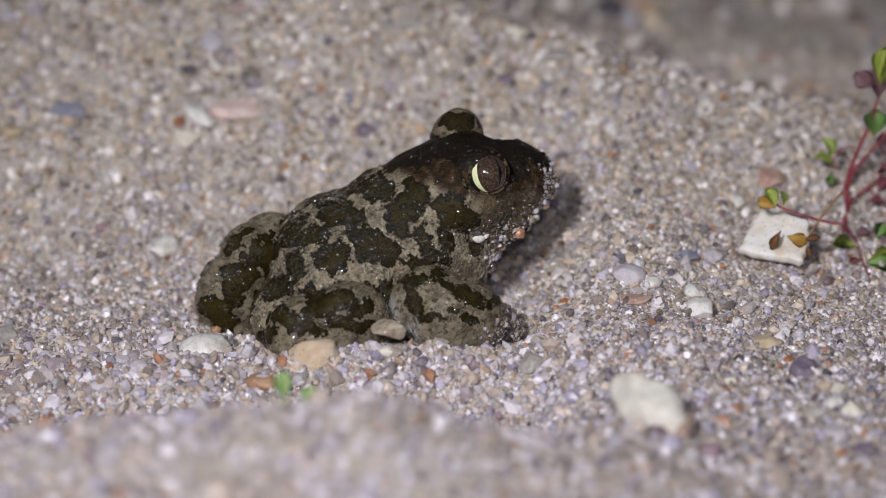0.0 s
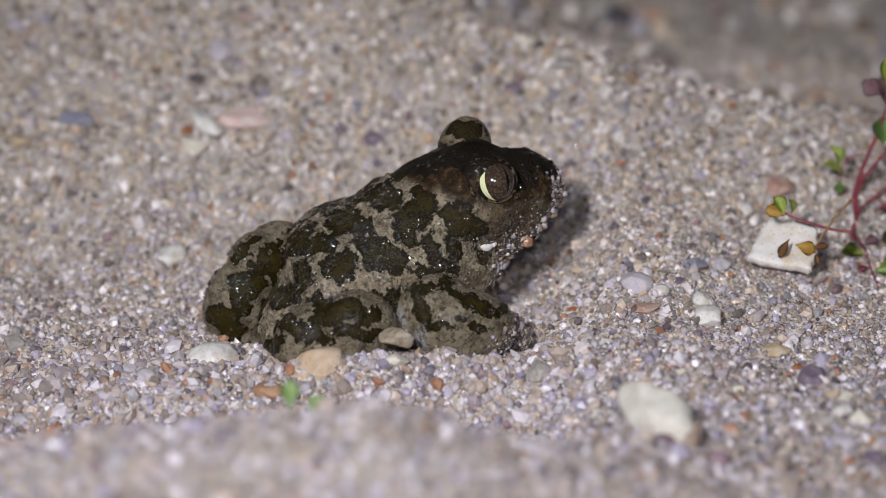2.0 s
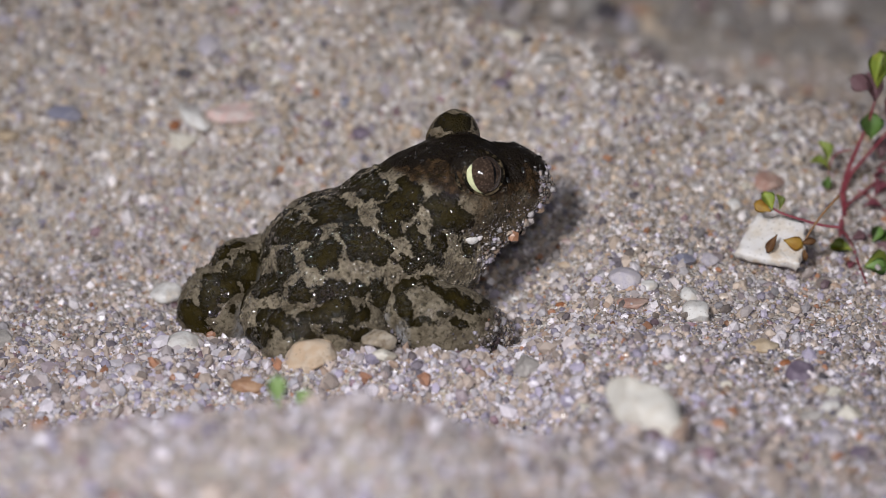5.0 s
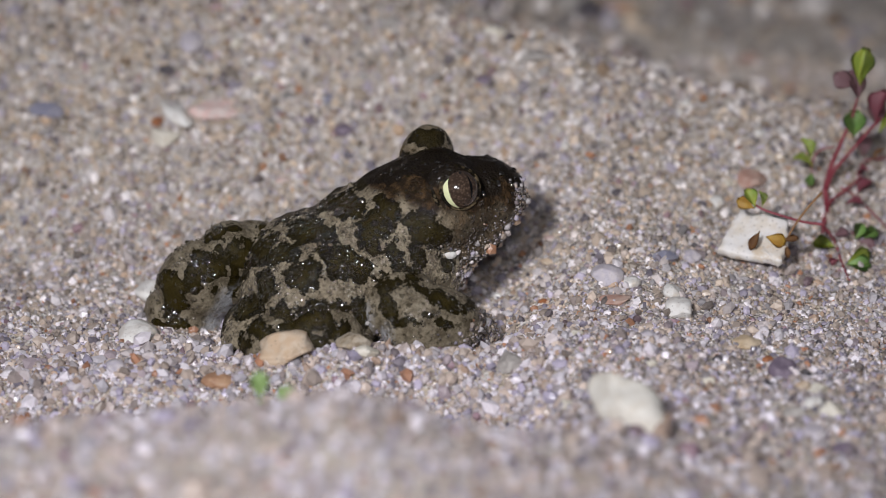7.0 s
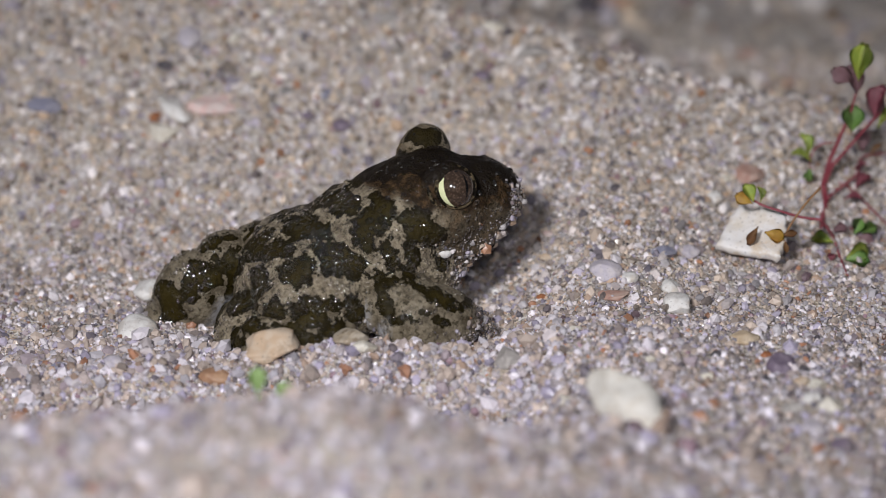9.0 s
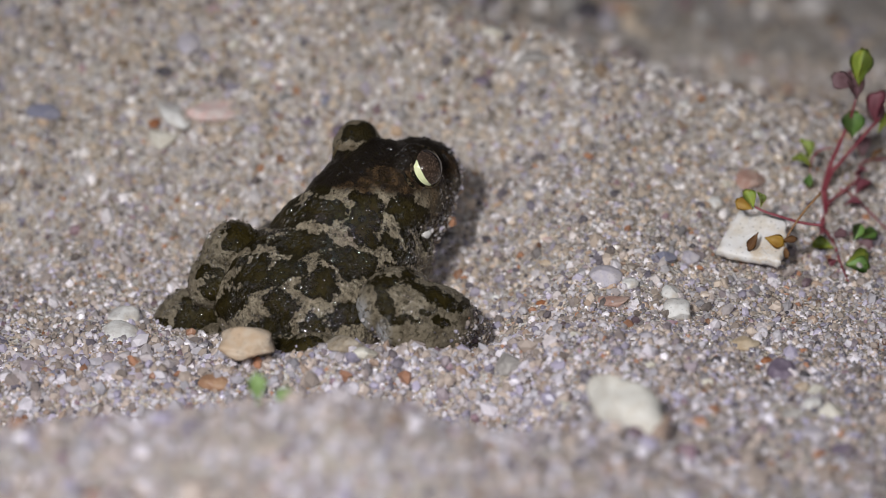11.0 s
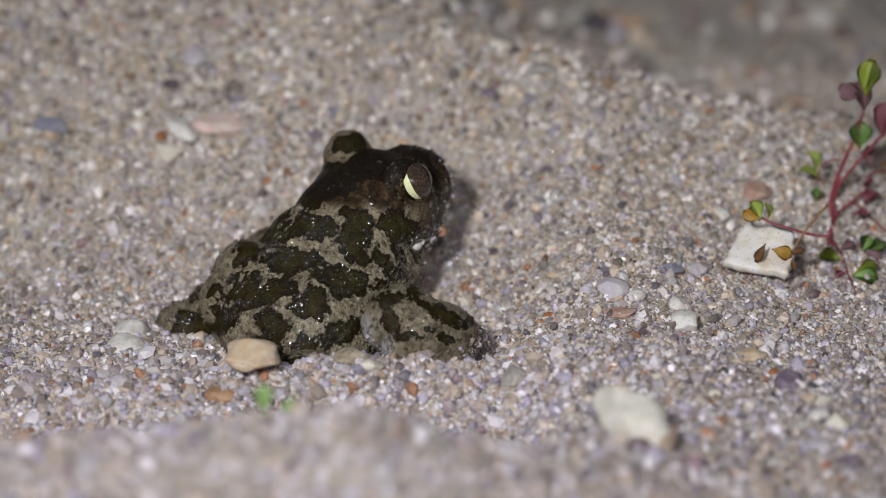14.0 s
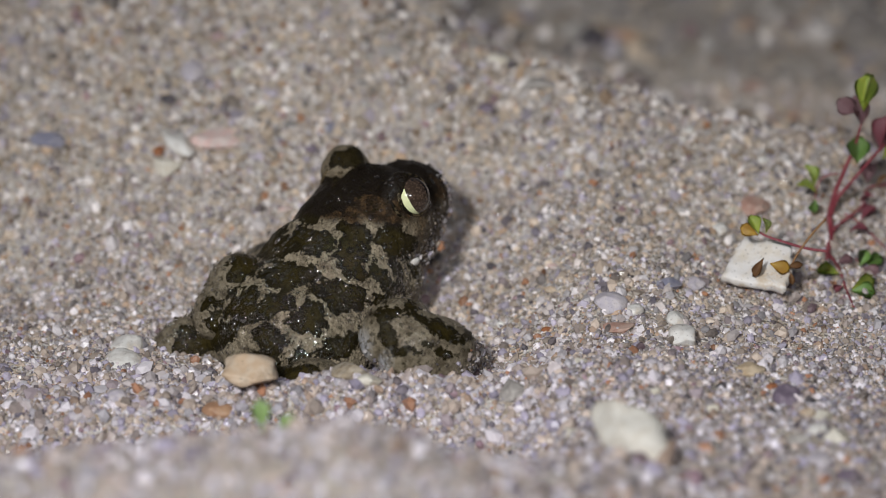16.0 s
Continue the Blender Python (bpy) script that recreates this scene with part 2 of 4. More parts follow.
def ground_height(x, y):
    """A dug hollow with the toad in it, a bank in front, a shelf beside it and a steep mound behind."""
    x, y = np.asarray(x, float), np.asarray(y, float)
    near = np.exp(-(x * x + y * y) / 0.3 ** 2)
    crest = np.interp(x, CREST_X, CREST_Y)
    up = np.clip(np.minimum(y, crest) + 0.008, 0, None)
    top = 0.66 * (np.sqrt(up * up + 0.014 ** 2) - 0.014)
    top = top - 0.0042 * np.clip((np.minimum(y, crest) - crest) / 0.018 + 1, 0, 1) ** 2
    z = np.maximum(top - 0.2 * np.clip(y - crest, 0, None), 0) * near
    z = z - 0.007 * step((y - crest) / 0.05) * step((x + 0.01) / 0.03) * near
    z = z + 0.0050 * step((x - 0.008) / 0.022) * step((crest + 0.02 - y) / 0.02) * near
    z = z + (0.0295 + 0.085 * np.clip(x + 0.075, 0, 0.06)) * step((-0.065 - y) / 0.050) * step((0.060 - x) / 0.075) * near
    z = z + 0.0030 * step((-0.055 - y) / 0.05) * near
    z = z + 0.0050 * step((-0.034 - y) / 0.045) * step((x - 0.004) / 0.034) * near
    z = z + 0.0054 * hill(x, y, -0.014, -0.0480, 0.046, 0.0080)
    z = z - 0.0045 * hill(x, y, -0.006, -0.020, 0.034, 0.015)
    z = z + 0.0050 * hill(x, y, 0.031, -0.010, 0.021, 0.022)
    z = z + (0.0030 * (wavy(x, y, 0.022) - 0.5) + 0.0019 * (wavy(x, y, 0.008, 3.0) - 0.5) + 0.0010 * (wavy(x, y, 0.0033, 6.0) - 0.5)) * near
    return z + 0.25 * (wavy(x, y, 3.0, 9.0) - 0.5) * (1 - near) ** 2


def spacing(core, inner, outer, stepsize):
    """Positions along one axis: even within the core, then ever wider out to the horizon."""
    middle = np.arange(core[0], core[1] + stepsize / 2, stepsize)
    out = [inner]
    while out[-1] < outer:
        out.append(out[-1] * 1.3)
    out = np.array(out)
    return np.concatenate([core[0] - out[::-1], middle, core[1] + out])


def mesh_from(name, verts, faces, material, smooth=False):
    me = bpy.data.meshes.new(name)
    verts, faces = np.asarray(verts, np.float32), np.asarray(faces, np.int32)
    me.vertices.add(len(verts))
    me.vertices.foreach_set("co", verts.ravel())
    k = faces.shape[1]
    me.loops.add(faces.size)
    me.loops.foreach_set("vertex_index", faces.ravel())
    me.polygons.add(len(faces))
    me.polygons.foreach_set("loop_start", np.arange(0, faces.size, k, dtype=np.int32))
    me.polygons.foreach_set("use_smooth", np.full(len(faces), smooth))
    me.update(calc_edges=True)
    me.validate()
    me.materials.append(material)
    return me


def build_ground():
    xs = spacing((-0.105, 0.105), 0.002, 60.0, 0.0014)
    ys = spacing((-0.135, 0.175), 0.002, 60.0, 0.0014)
    X, Y = np.meshgrid(xs, ys)
    Z = ground_height(X, Y)
    nx, ny = len(xs), len(ys)
    i = np.arange(nx * ny).reshape(ny, nx)
    faces = np.stack([i[:-1, :-1], i[:-1, 1:], i[1:, 1:], i[1:, :-1]], -1).reshape(-1, 4)
    me = mesh_from("ground", np.stack([X, Y, Z], -1).reshape(-1, 3), faces, FINE, True)
    return tagged(new("ground", me), "damp beige fine sand with low mounds and a hollow", "ground", kind="structure")


def base_shapes(fine=1):
    """A few lumpy crystals: unit icosahedra, each pulled about differently."""
    bm = bmesh.new()
    bmesh.ops.create_icosphere(bm, subdivisions=fine, radius=1.0)
    v = np.array([p.co for p in bm.verts])
    f = np.array([[q.index for q in p.verts] for p in bm.faces])
    bm.free()
    rng = np.random.RandomState(2)
    if fine == 1:
        return [v * (1 + 0.62 * (rng.rand(len(v), 1) - 0.5)) for _ in range(12)], f
    shapes = []
    for _ in range(12):
        p = v.copy()
        for _ in range(6):
            n = rng.randn(3)
            n /= np.linalg.norm(n)
            p -= n * np.maximum(p @ n - rng.uniform(0.5, 0.85), 0)[:, None] * 0.85
        shapes.append(p * (1 + 0.16 * (rng.rand(len(v), 1) - 0.5)))
    return shapes, f


def scatter(name, count, box, radius, spread, seed, label, keep=None, sink=0.25, fine=1, material=None):
    """Loose grains on the ground, joined into one mesh."""
    rng = np.random.RandomState(seed)
    shapes, f = base_shapes(fine)
    x, y = rng.uniform(box[0], box[1], count), rng.uniform(box[2], box[3], count)
    if keep is not None:
        ok = keep(x, y, rng.rand(count))
        x, y = x[ok], y[ok]
    count = len(x)
    r = np.clip(radius * np.exp(rng.randn(count) * spread), radius * 0.45, radius * 3.2)
    z = ground_height(x, y) + r * (rng.rand(count) * 0.9 - sink)
    q = rng.randn(count, 4)
    q /= np.linalg.norm(q, axis=1, keepdims=True)
    a, b, c, d = q.T
    R = np.stack([1 - 2 * (c * c + d * d), 2 * (b * c - a * d), 2 * (b * d + a * c),
                  2 * (b * c + a * d), 1 - 2 * (b * b + d * d), 2 * (c * d - a * b),
                  2 * (b * d - a * c), 2 * (c * d + a * b), 1 - 2 * (b * b + c * c)], -1).reshape(-1, 3, 3)
    stretch = rng.uniform(0.62, 1.35, (count, 3))
    V = np.stack(shapes)[rng.randint(0, len(shapes), count)] * stretch[:, None, :]
    V = np.einsum("nij,nkj->nki", R, V) * r[:, None, None] + np.stack([x, y, z], -1)[:, None, :]
    F = (f[None] + len(shapes[0]) * np.arange(count)[:, None, None]).reshape(-1, 3)
    return tagged(new(name, mesh_from(name, V.reshape(-1, 3), F, material or SAND)), label, "sand", kind="stuff")


def in_view(x, y, chance, far=1.0):
    """Most grains where the camera looks closest, fewer towards the far and outer ground."""
    wide = 0.083 + 0.16 * np.clip(y, -0.2, 0.3)
    return (np.abs(x) < wide) & (chance < np.where(y < -0.07, 0.55, 1.0) * far)


# ---- helpers for things ----
def part(name, bm, material, parent, label=""):
    """Links a bmesh as one mesh object under a thing or a part."""
    me = bpy.data.meshes.new(name)
    bm.normal_update()
    bm.to_mesh(me)
    bm.free()
    me.materials.append(material)
    return hang(name, me, parent, label)


def hang(name, me, parent, label=""):
    ob = new(name, me)
    ob.parent = parent
    if label:
        tagged(ob, label)
    return ob


def tube(points, radii, sides=8):
    """A tapering tube through points, as a bmesh."""
    bm = bmesh.new()
    pts = [Vector(p) for p in points]
    fine, fr = [], []
    for i in range(len(pts) - 1):
        a, b = pts[max(i - 1, 0)], pts[i]
        c, d = pts[i + 1], pts[min(i + 2, len(pts) - 1)]
        for k in range(5):
            t = k / 5
            fine.append(0.5 * ((2 * b) + (c - a) * t + (2 * a - 5 * b + 4 * c - d) * t * t + (3 * b - a - 3 * c + d) * t ** 3))
            fr.append(radii[i] * (1 - t) + radii[i + 1] * t)
    fine.append(pts[-1])
    fr.append(radii[-1])
    rings = []
    for i, p in enumerate(fine):
        way = (fine[min(i + 1, len(fine) - 1)] - fine[max(i - 1, 0)]).normalized()
        side = way.orthogonal().normalized()
        up = way.cross(side)
        rings.append([bm.verts.new(p + (side * math.cos(2 * math.pi * k / sides) + up * math.sin(2 * math.pi * k / sides)) * fr[i]) for k in range(sides)])
    for r, q in zip(rings, rings[1:]):
        for k in range(sides):
            bm.faces.new((r[k], r[(k + 1) % sides], q[(k + 1) % sides], q[k])).smooth = True
    bm.faces.new(rings[0][::-1])
    bm.faces.new(rings[-1])
    return bm


# ---- pebbles ----
LABELS = {
    "cream": "cream limestone pebble half sunk in the sand", "white": "small white quartz pebble lying on the sand",
    "shell": "flat broken white shell fragment under the seedling", "pink": "pale pink quartz chip on the sand",
    "red": "flat dull red sandstone chip on the sand", "rust": "small rust-coloured stone on the sand",
    "orange": "orange-tan sandstone pebble half buried in sand", "purple": "dark purple slate pebble on the sand",
    "blue": "blue-grey slate pebble on the sand", "grey": "speckled grey granite pebble on the sand",
    "dark": "tiny near-black stone on the sand", "lavender": "pale lavender-grey quartz pebble on sand",
    "tan": "tan sandstone pebble on the sand", "brown": "glossy reddish-brown jasper pebble on sand",
    "beige": "translucent beige quartz pebble against the toad's leg", "chalk": "large chalky white pebble lying on the sand"}


def stone_mesh(kind, a, b, c, seed, angular):
    rng = random.Random(seed)
    bm = bmesh.new()
    bmesh.ops.create_icosphere(bm, subdivisions=4, radius=1.0)
    cuts = [(Vector((rng.uniform(-1, 1), rng.uniform(-1, 1), rng.uniform(-1, 1))).normalized(), rng.uniform(*((0.52, 0.80) if angular else (0.62, 0.86)))) for _ in range(11 if angular else 3)]
    if angular > 1:
        cuts.append((Vector((0, 0, 1)), 0.5))
    off = Vector((seed * 3.7, seed * 1.3, seed * 0.7))
    for v in bm.verts:
        p = v.co.copy()
        for nrm, d in cuts:
            over = p.dot(nrm) - d
            if over > 0:
                p -= nrm * over * 0.95
        p *= 1 + 0.14 * noise.noise(v.co * 1.3 + off) + 0.05 * noise.noise(v.co * 3.7 + off) + 0.02 * noise.noise(v.co * 9 + off)
        v.co = Vector((p.x * a, p.y * b, p.z * c))
    for f in bm.faces:
        f.smooth = True
    bm.normal_update()
    me = bpy.data.meshes.new("pebble")
    bm.to_mesh(me)
    bm.free()
    me.materials.append(STONES[kind])
    return me


def pebble(kind, x, y, length, width, turn, seed, name="pebble", lift=0.32, thick=0.62, label="", tilt=None):
    """A stone at x, y (mm), partly sunk in the sand. Its width is as seen; the depth is a little more."""
    a, b = length / 2 * MM, width / 2 * 1.25 * MM
    c = min(a, b) * thick
    angular = 2 if kind in ("shell", "red", "pink") else 1 if kind in ("cream", "tan", "orange", "grey", "blue", "beige") else 0
    ob = new(name, stone_mesh(kind, a, b, c, seed, angular))
    z = float(ground_height(x * MM, y * MM)) + c * lift
    ob.matrix_world = pose(x * MM, y * MM, z, *(tilt or ((seed * 37) % 17 - 4, (seed * 53) % 15 - 7)), turn)
    return tagged(ob, label or LABELS[kind], "pebble", "loose pebbles on the sand")


def build_pebbles():
    pebble("chalk", 30.7, -82.7, 15.2, 6.9, -50, 1, lift=0.6, thick=0.95, tilt=(0, 12))
    pebble("red", 55.9, 5.6, 5.9, 4.4, -10, 3)
    pebble("white", 41.5, -34.7, 4.9, 4.2, 40, 4, lift=0.55)
    pebble("white", 40.6, -28.4, 3.2, 2.6, 0, 5, lift=0.55)
    pebble("white", 34.1, -26.2, 2.8, 2.5, 0, 6, lift=0.55)
    pebble("lavender", 30.2, -24.5, 5.4, 4.3, 10, 7)
    pebble("red", 31.1, -31.0, 6.0, 2.6, -5, 8)
    pebble("blue", 39.9, -19.3, 5.1, 2.4, 15, 9)
    pebble("lavender", 44.5, -16.3, 3.0, 2.6, 0, 10)
    pebble("purple", 56.3, -56.1, 4.7, 4.4, 0, 11)
    pebble("orange", 58.2, -64.4, 3.3, 2.6, 20, 12)
    pebble("cream", 60.8, -64.8, 4.0, 2.7, 20, 13)
    pebble("cream", 61.8, -73.2, 4.5, 3.4, 20, 14)
    pebble("white", 59.4, -70.9, 2.8, 2.1, 0, 15, lift=0.55)
    pebble("white", 49.5, 0.2, 2.7, 2.2, 10, 16, lift=0.55)
    pebble("cream", 51.8, 5.8, 2.5, 2.0, 0, 17)
    pebble("tan", 51.0, -47.1, 5.0, 3.0, -20, 18)
    pebble("cream", 44.0, -62.2, 2.5, 2.0, -20, 19)
    pebble("white", 45.7, 23.1, 2.1, 1.9, 0, 20, lift=0.55)
    pebble("white", 44.4, 20.6, 1.3, 1.3, 0, 21, lift=0.55)
    pebble("white", 57.8, 16.5, 1.9, 1.6, 0, 22, lift=0.55)
    pebble("white", 24.7, 13.5, 2.1, 2.1, 0, 23, lift=0.55)
    pebble("dark", 36.0, 10.0, 1.8, 1.6, 0, 24)
    pebble("dark", 32.6, 0.5, 2.1, 1.8, 0, 25)
    pebble("pink", -36.1, 23.6, 9.5, 4.9, -5, 26, lift=0.55)
    pebble("white", -42.4, 22.8, 4.3, 6.9, 40, 27, lift=0.55)
    pebble("cream", -44.2, 18.7, 6.4, 3.9, 0, 28)
    pebble("blue", -64.3, 24.9, 7.7, 4.5, -5, 29)
    pebble("rust", -45.6, 21.9, 2.3, 2.3, 0, 30)
    pebble("purple", -13.6, 21.5, 3.5, 2.7, -15, 31)
    pebble("blue", -16.2, 26.8, 2.3, 3.5, -20, 32)
    pebble("purple", -19.5, 23.1, 2.2, 2.2, 0, 33)
    pebble("pink", -23.5, 11.3, 2.8, 1.8, 0, 34, lift=0.55)
    pebble("dark", -44.3, 32.2, 2.8, 2.4, 0, 35)
    pebble("dark", -63.3, 41.3, 3.0, 2.6, 0, 36)
    pebble("cream", -28.6, 29.9, 3.1, 2.5, 30, 37)
    pebble("cream", -25.8, 40.9, 3.2, 2.4, 30, 38)
    pebble("lavender", -40.2, 36.8, 4.4, 5.2, 0, 39)
    pebble("cream", -32.3, 35.7, 3.4, 2.0, 30, 40)
    pebble("cream", 13.1, 41.0, 4.6, 2.2, -10, 41)
    pebble("grey", 19.8, 33.4, 8.3, 3.5, -10, 42)
    pebble("purple", 10.9, 30.0, 3.3, 2.0, -10, 43)
    pebble("tan", 11.9, 33.3, 2.7, 1.8, 0, 44)
    pebble("red", 62.5, 92.7, 6.7, 3.7, -5, 45)
    pebble("grey", -5.6, 39.9, 4.9, 2.6, 10, 46)
    pebble("grey", -9.4, 39.7, 3.0, 2.4, 0, 47)
    pebble("grey", 28.7, 121.9, 6.7, 5.6, 0, 48)
    pebble("dark", 32.6, 117.7, 6.5, 7.4, 0, 49)
    pebble("brown", 39.3, 120.3, 9.0, 3.1, 0, 50)
    pebble("lavender", 36.4, 112.3, 4.7, 4.2, 0, 51)
    pebble("cream", -8.3, -49.4, 5.0, 3.0, 20, 52, lift=0.9)
    pebble("blue", -56.6, -47.4, 3.0, 1.8, -10, 53)
    pebble("lavender", -54.0, -51.3, 3.2, 2.1, -10, 54)
    pebble("cream", 22.1, -67.8, 2.6, 3.0, 0, 55)
    pebble("grey", 13.9, -50.3, 5.3, 3.6, -10, 56)
    pebble("grey", -70.9, -30.5, 4.6, 3.7, 0, 57)
    pebble("lavender", -48.0, -47.8, 3.6, 3.0, 10, 58)
    pebble("tan", -49.6, -51.7, 3.6, 2.1, 0, 59)
    pebble("purple", 62.7, -83.4, 3.4, 2.2, 20, 60)
    pebble("lavender", 58.8, -79.8, 3.8, 2.9, 0, 61)
    pebble("grey", 56.1, -72.6, 4.0, 2.3, -20, 62)
    pebble("dark", 46.3, -53.4, 2.0, 1.6, 0, 63)
    pebble("rust", 54.1, -51.4, 2.0, 1.4, 0, 64)
    pebble("cream", 35.6, -56.8, 2.1, 1.8, 0, 65)
    pebble("tan", -74.2, 21.6, 5.9, 3.0, 0, 66)
    pebble("lavender", 35.6, -46.9, 3.2, 2.0, -20, 67)
    pebble("cream", 24.6, -45.9, 2.7, 1.9, 0, 68)
    pebble("orange", 20.7, -14.9, 2.4, 1.9, 0, 69)
    pebble("rust", 19.9, -24.8, 1.9, 1.5, 0, 70)
    pebble("pink", 21.3, -8.9, 2.1, 1.5, 0, 71, lift=0.55)
    pebble("dark", 16.2, -45.8, 1.8, 1.6, 0, 72)
    pebble("white", 12.7, -17.1, 1.7, 1.3, 40, 73, lift=0.55)


def build_shell(x, y):
    """A broken, slightly dished piece of thick white shell, tilted on the sand."""
    bm = bmesh.new()
    outline = [(-2.6, 5.6), (1.6, 5.0), (5.0, 4.2), (5.6, -1.4), (4.3, -5.8), (2.7, -5.0), (-1.5, -4.4), (-5.9, -3.1), (-5.0, 0.2)]
    rings = []
    for scale, z in ((0.93, -1.2), (1.0, -0.5), (0.99, 0.4), (0.93, 0.75), (0.62, 0.5), (0.25, 0.3)):
        ring_verts = []
        for k in range(len(outline) * 6):
            p, q = Vector(outline[k // 6]), Vector(outline[(k // 6 + 1) % len(outline)])
            c = p.lerp(q, (k % 6) / 6) * scale
            jag = 0.25 * noise.noise(Vector((c.x, c.y, z * 0.3)) * 0.9)
            ring_verts.append(bm.verts.new(Vector((c.x * (1 + 0.42 * jag), c.y * (1 + 0.42 * jag), z + jag * 0.9 + 0.25 * noise.noise(Vector((c.x, c.y, 3)) * 0.35))) * MM))
        rings.append(ring_verts)
    n = len(rings[0])
    for a, b in zip(rings, rings[1:]):
        for k in range(n):
            bm.faces.new((a[k], a[(k + 1) % n], b[(k + 1) % n], b[k])).smooth = True
    bm.faces.new(rings[-1])
    bm.faces.new(rings[0][::-1])
    bm.normal_update()
    me = bpy.data.meshes.new("shell_fragment")
    bm.to_mesh(me)
    bm.free()
    me.materials.append(STONES["shell"])
    ob = tagged(new("shell_fragment", me), LABELS["shell"], "shell")
    ob.matrix_world = pose(x, y, float(ground_height(x, y)) + 0.0040, 24, -4, -8)
    return ob


# ---- the toad: u forward, v to its left, w up, in millimetres ----
def sculpt(blobs, voxel=0.6, rounds=10):
    """Blends ellipsoids (centre, radii, turn in degrees) into one skin. Returns points and quads."""
    bm = bmesh.new()
    for centre, radii, turn in blobs:
        m = Matrix.LocRotScale(centre, Euler([radians(a) for a in turn]), radii)
        bmesh.ops.create_uvsphere(bm, u_segments=32, v_segments=20, radius=1.0, matrix=m)
    me = bpy.data.meshes.new("clay")
    bm.to_mesh(me)
    bm.free()
    ob = new("clay", me)
    mod = ob.modifiers.new("melt", "REMESH")
    mod.mode, mod.voxel_size = "VOXEL", voxel
    mod = ob.modifiers.new("relax", "SMOOTH")
    mod.factor, mod.iterations = 0.5, rounds
    out = ob.evaluated_get(bpy.context.evaluated_depsgraph_get()).to_mesh()
    P = np.empty(len(out.vertices) * 3)
    out.vertices.foreach_get("co", P)
    N = np.empty(len(out.vertices) * 3)
    out.vertices.foreach_get("normal", N)
    F = np.empty(len(out.loops), np.int32)
    out.loops.foreach_get("vertex_index", F)
    bpy.data.objects.remove(ob)
    bpy.data.meshes.remove(me)
    return P.reshape(-1, 3), N.reshape(-1, 3), F.reshape(-1, 4)


def lumpy(P, size, seed):
    return np.array([noise.noise(Vector(p) / size + Vector((seed, seed, seed))) for p in P])


FLANK_BLOTCHES = [
    (-3.1, 18.9, 3.7, 2.3, -12), (-10.8, 15.9, 1.4, 2.7, -32), (-7.6, 14.7, 2.6, 1.4, 20), (-3.9, 10.7, 3.1, 2.7, 0),
    (2.9, 12.7, 4.4, 2.5, -33), (-10.3, 9.5, 1.5, 2.5, -15), (-13.5, 5.2, 2.6, 1.8, 20), (-14.9, 11.7, 2.6, 1.3, 42),
    (5.6, 3.7, 1.6, 2.7, 0), (-1.0, 4.2, 3.8, 1.8, 0), (-8.1, 3.7, 1.9, 1.4, 0),
]
BACK_BLOTCHES = [
    (3.5, 23.1, 2.4, 2.5, 0), (9.8, 22.0, 2.0, 2.4, 0), (7.7, 18.8, 3.4, 2.2, 38), (-1.0, 24.0, 3.2, 1.3, 38),
    (2.3, 28.3, 2.6, 1.0, 32), (-6.7, 22.0, 2.1, 0.9, 38), (9.4, 29.1, 5.3, 1.9, 12), (-12.4, 18.4, 1.3, 0.8, 40),
]
NECK_BLOTCHES = [
    (11.3, 13.7, 1.1, 2.6, 8), (15.7, 19.0, 2.6, 3.1, 0), (15.0, 13.3, 0.9, 3.1, 5), (12.7, 10.1, 1.7, 1.0, 0),
    (9.8, 9.7, 0.8, 1.4, 0), (7.9, 15.1, 1.1, 1.2, 0), (18.5, 17.2, 1.5, 2.0, 0), (19.8, 12.3, 0.8, 1.2, 30),
]
NEAR_BLOTCHES = [
    (-11.0, -0.1, 4.0, 1.2, -26), (-18.8, -2.4, 2.1, 2.2, 0), (-5.3, 1.6, 2.1, 1.0, 0), (-2.7, 3.1, 2.8, 1.4, -5),
    (0.9, 1.6, 1.3, 0.9, 0), (-1.5, -0.9, 1.9, 0.6, -10), (-6.7, 4.2, 1.3, 0.8, 10), (-15.2, -3.0, 1.5, 1.0, 0),
]
# The third oval paints in shade over grey bare skin at the leg's rear.
FORE_BLOTCHES_AND_SHADE = [
    (19.0, 3.7, 2.8, 1.4, -28), (22.9, 2.5, 1.1, 1.0, -20), (9.1, 4.2, 1.0, 3.1, 0), (11.4, 7.2, 3.0, 0.8, 10),
    (15.5, 5.9, 2.1, 0.6, -15), (12.7, 0.1, 2.5, 0.8, 0), (19.0, -0.5, 1.1, 0.8, 0), (10.3, 1.6, 0.9, 1.2, 0),
    (16.0, 1.6, 0.8, 0.5, 0),
]


EXTRA_SPOTS = []


def flank(P):
    """Along and up over the near flank, in mm."""
    return P[:, 0] - 0.325 * P[:, 1], P[:, 2] + 0.157 * P[:, 0] + 0.484 * P[:, 1]


def oval_blotches(P, ovals):
    """Distance in mm to the nearest of the ovals (along, up, half length, half height, turn) of the flank."""
    s, h = flank(P)
    s, h = s + 0.35 * np.sin(h * 1.3 + 0.4) + 0.2 * np.sin(h * 2.9), h + 0.35 * np.sin(s * 1.2 + 1.1) + 0.2 * np.sin(s * 2.7)
    best = np.full(len(P), 9.0)
    for cs, ch, rs, rh, turn in ovals:
        c, q = math.cos(radians(turn)), math.sin(radians(turn))
        a, b = (s - cs) * c + (h - ch) * q, -(s - cs) * q + (h - ch) * c
        best = np.minimum(best, (np.hypot(a / rs, b / rh) - 1) * min(rs, rh))
    return best


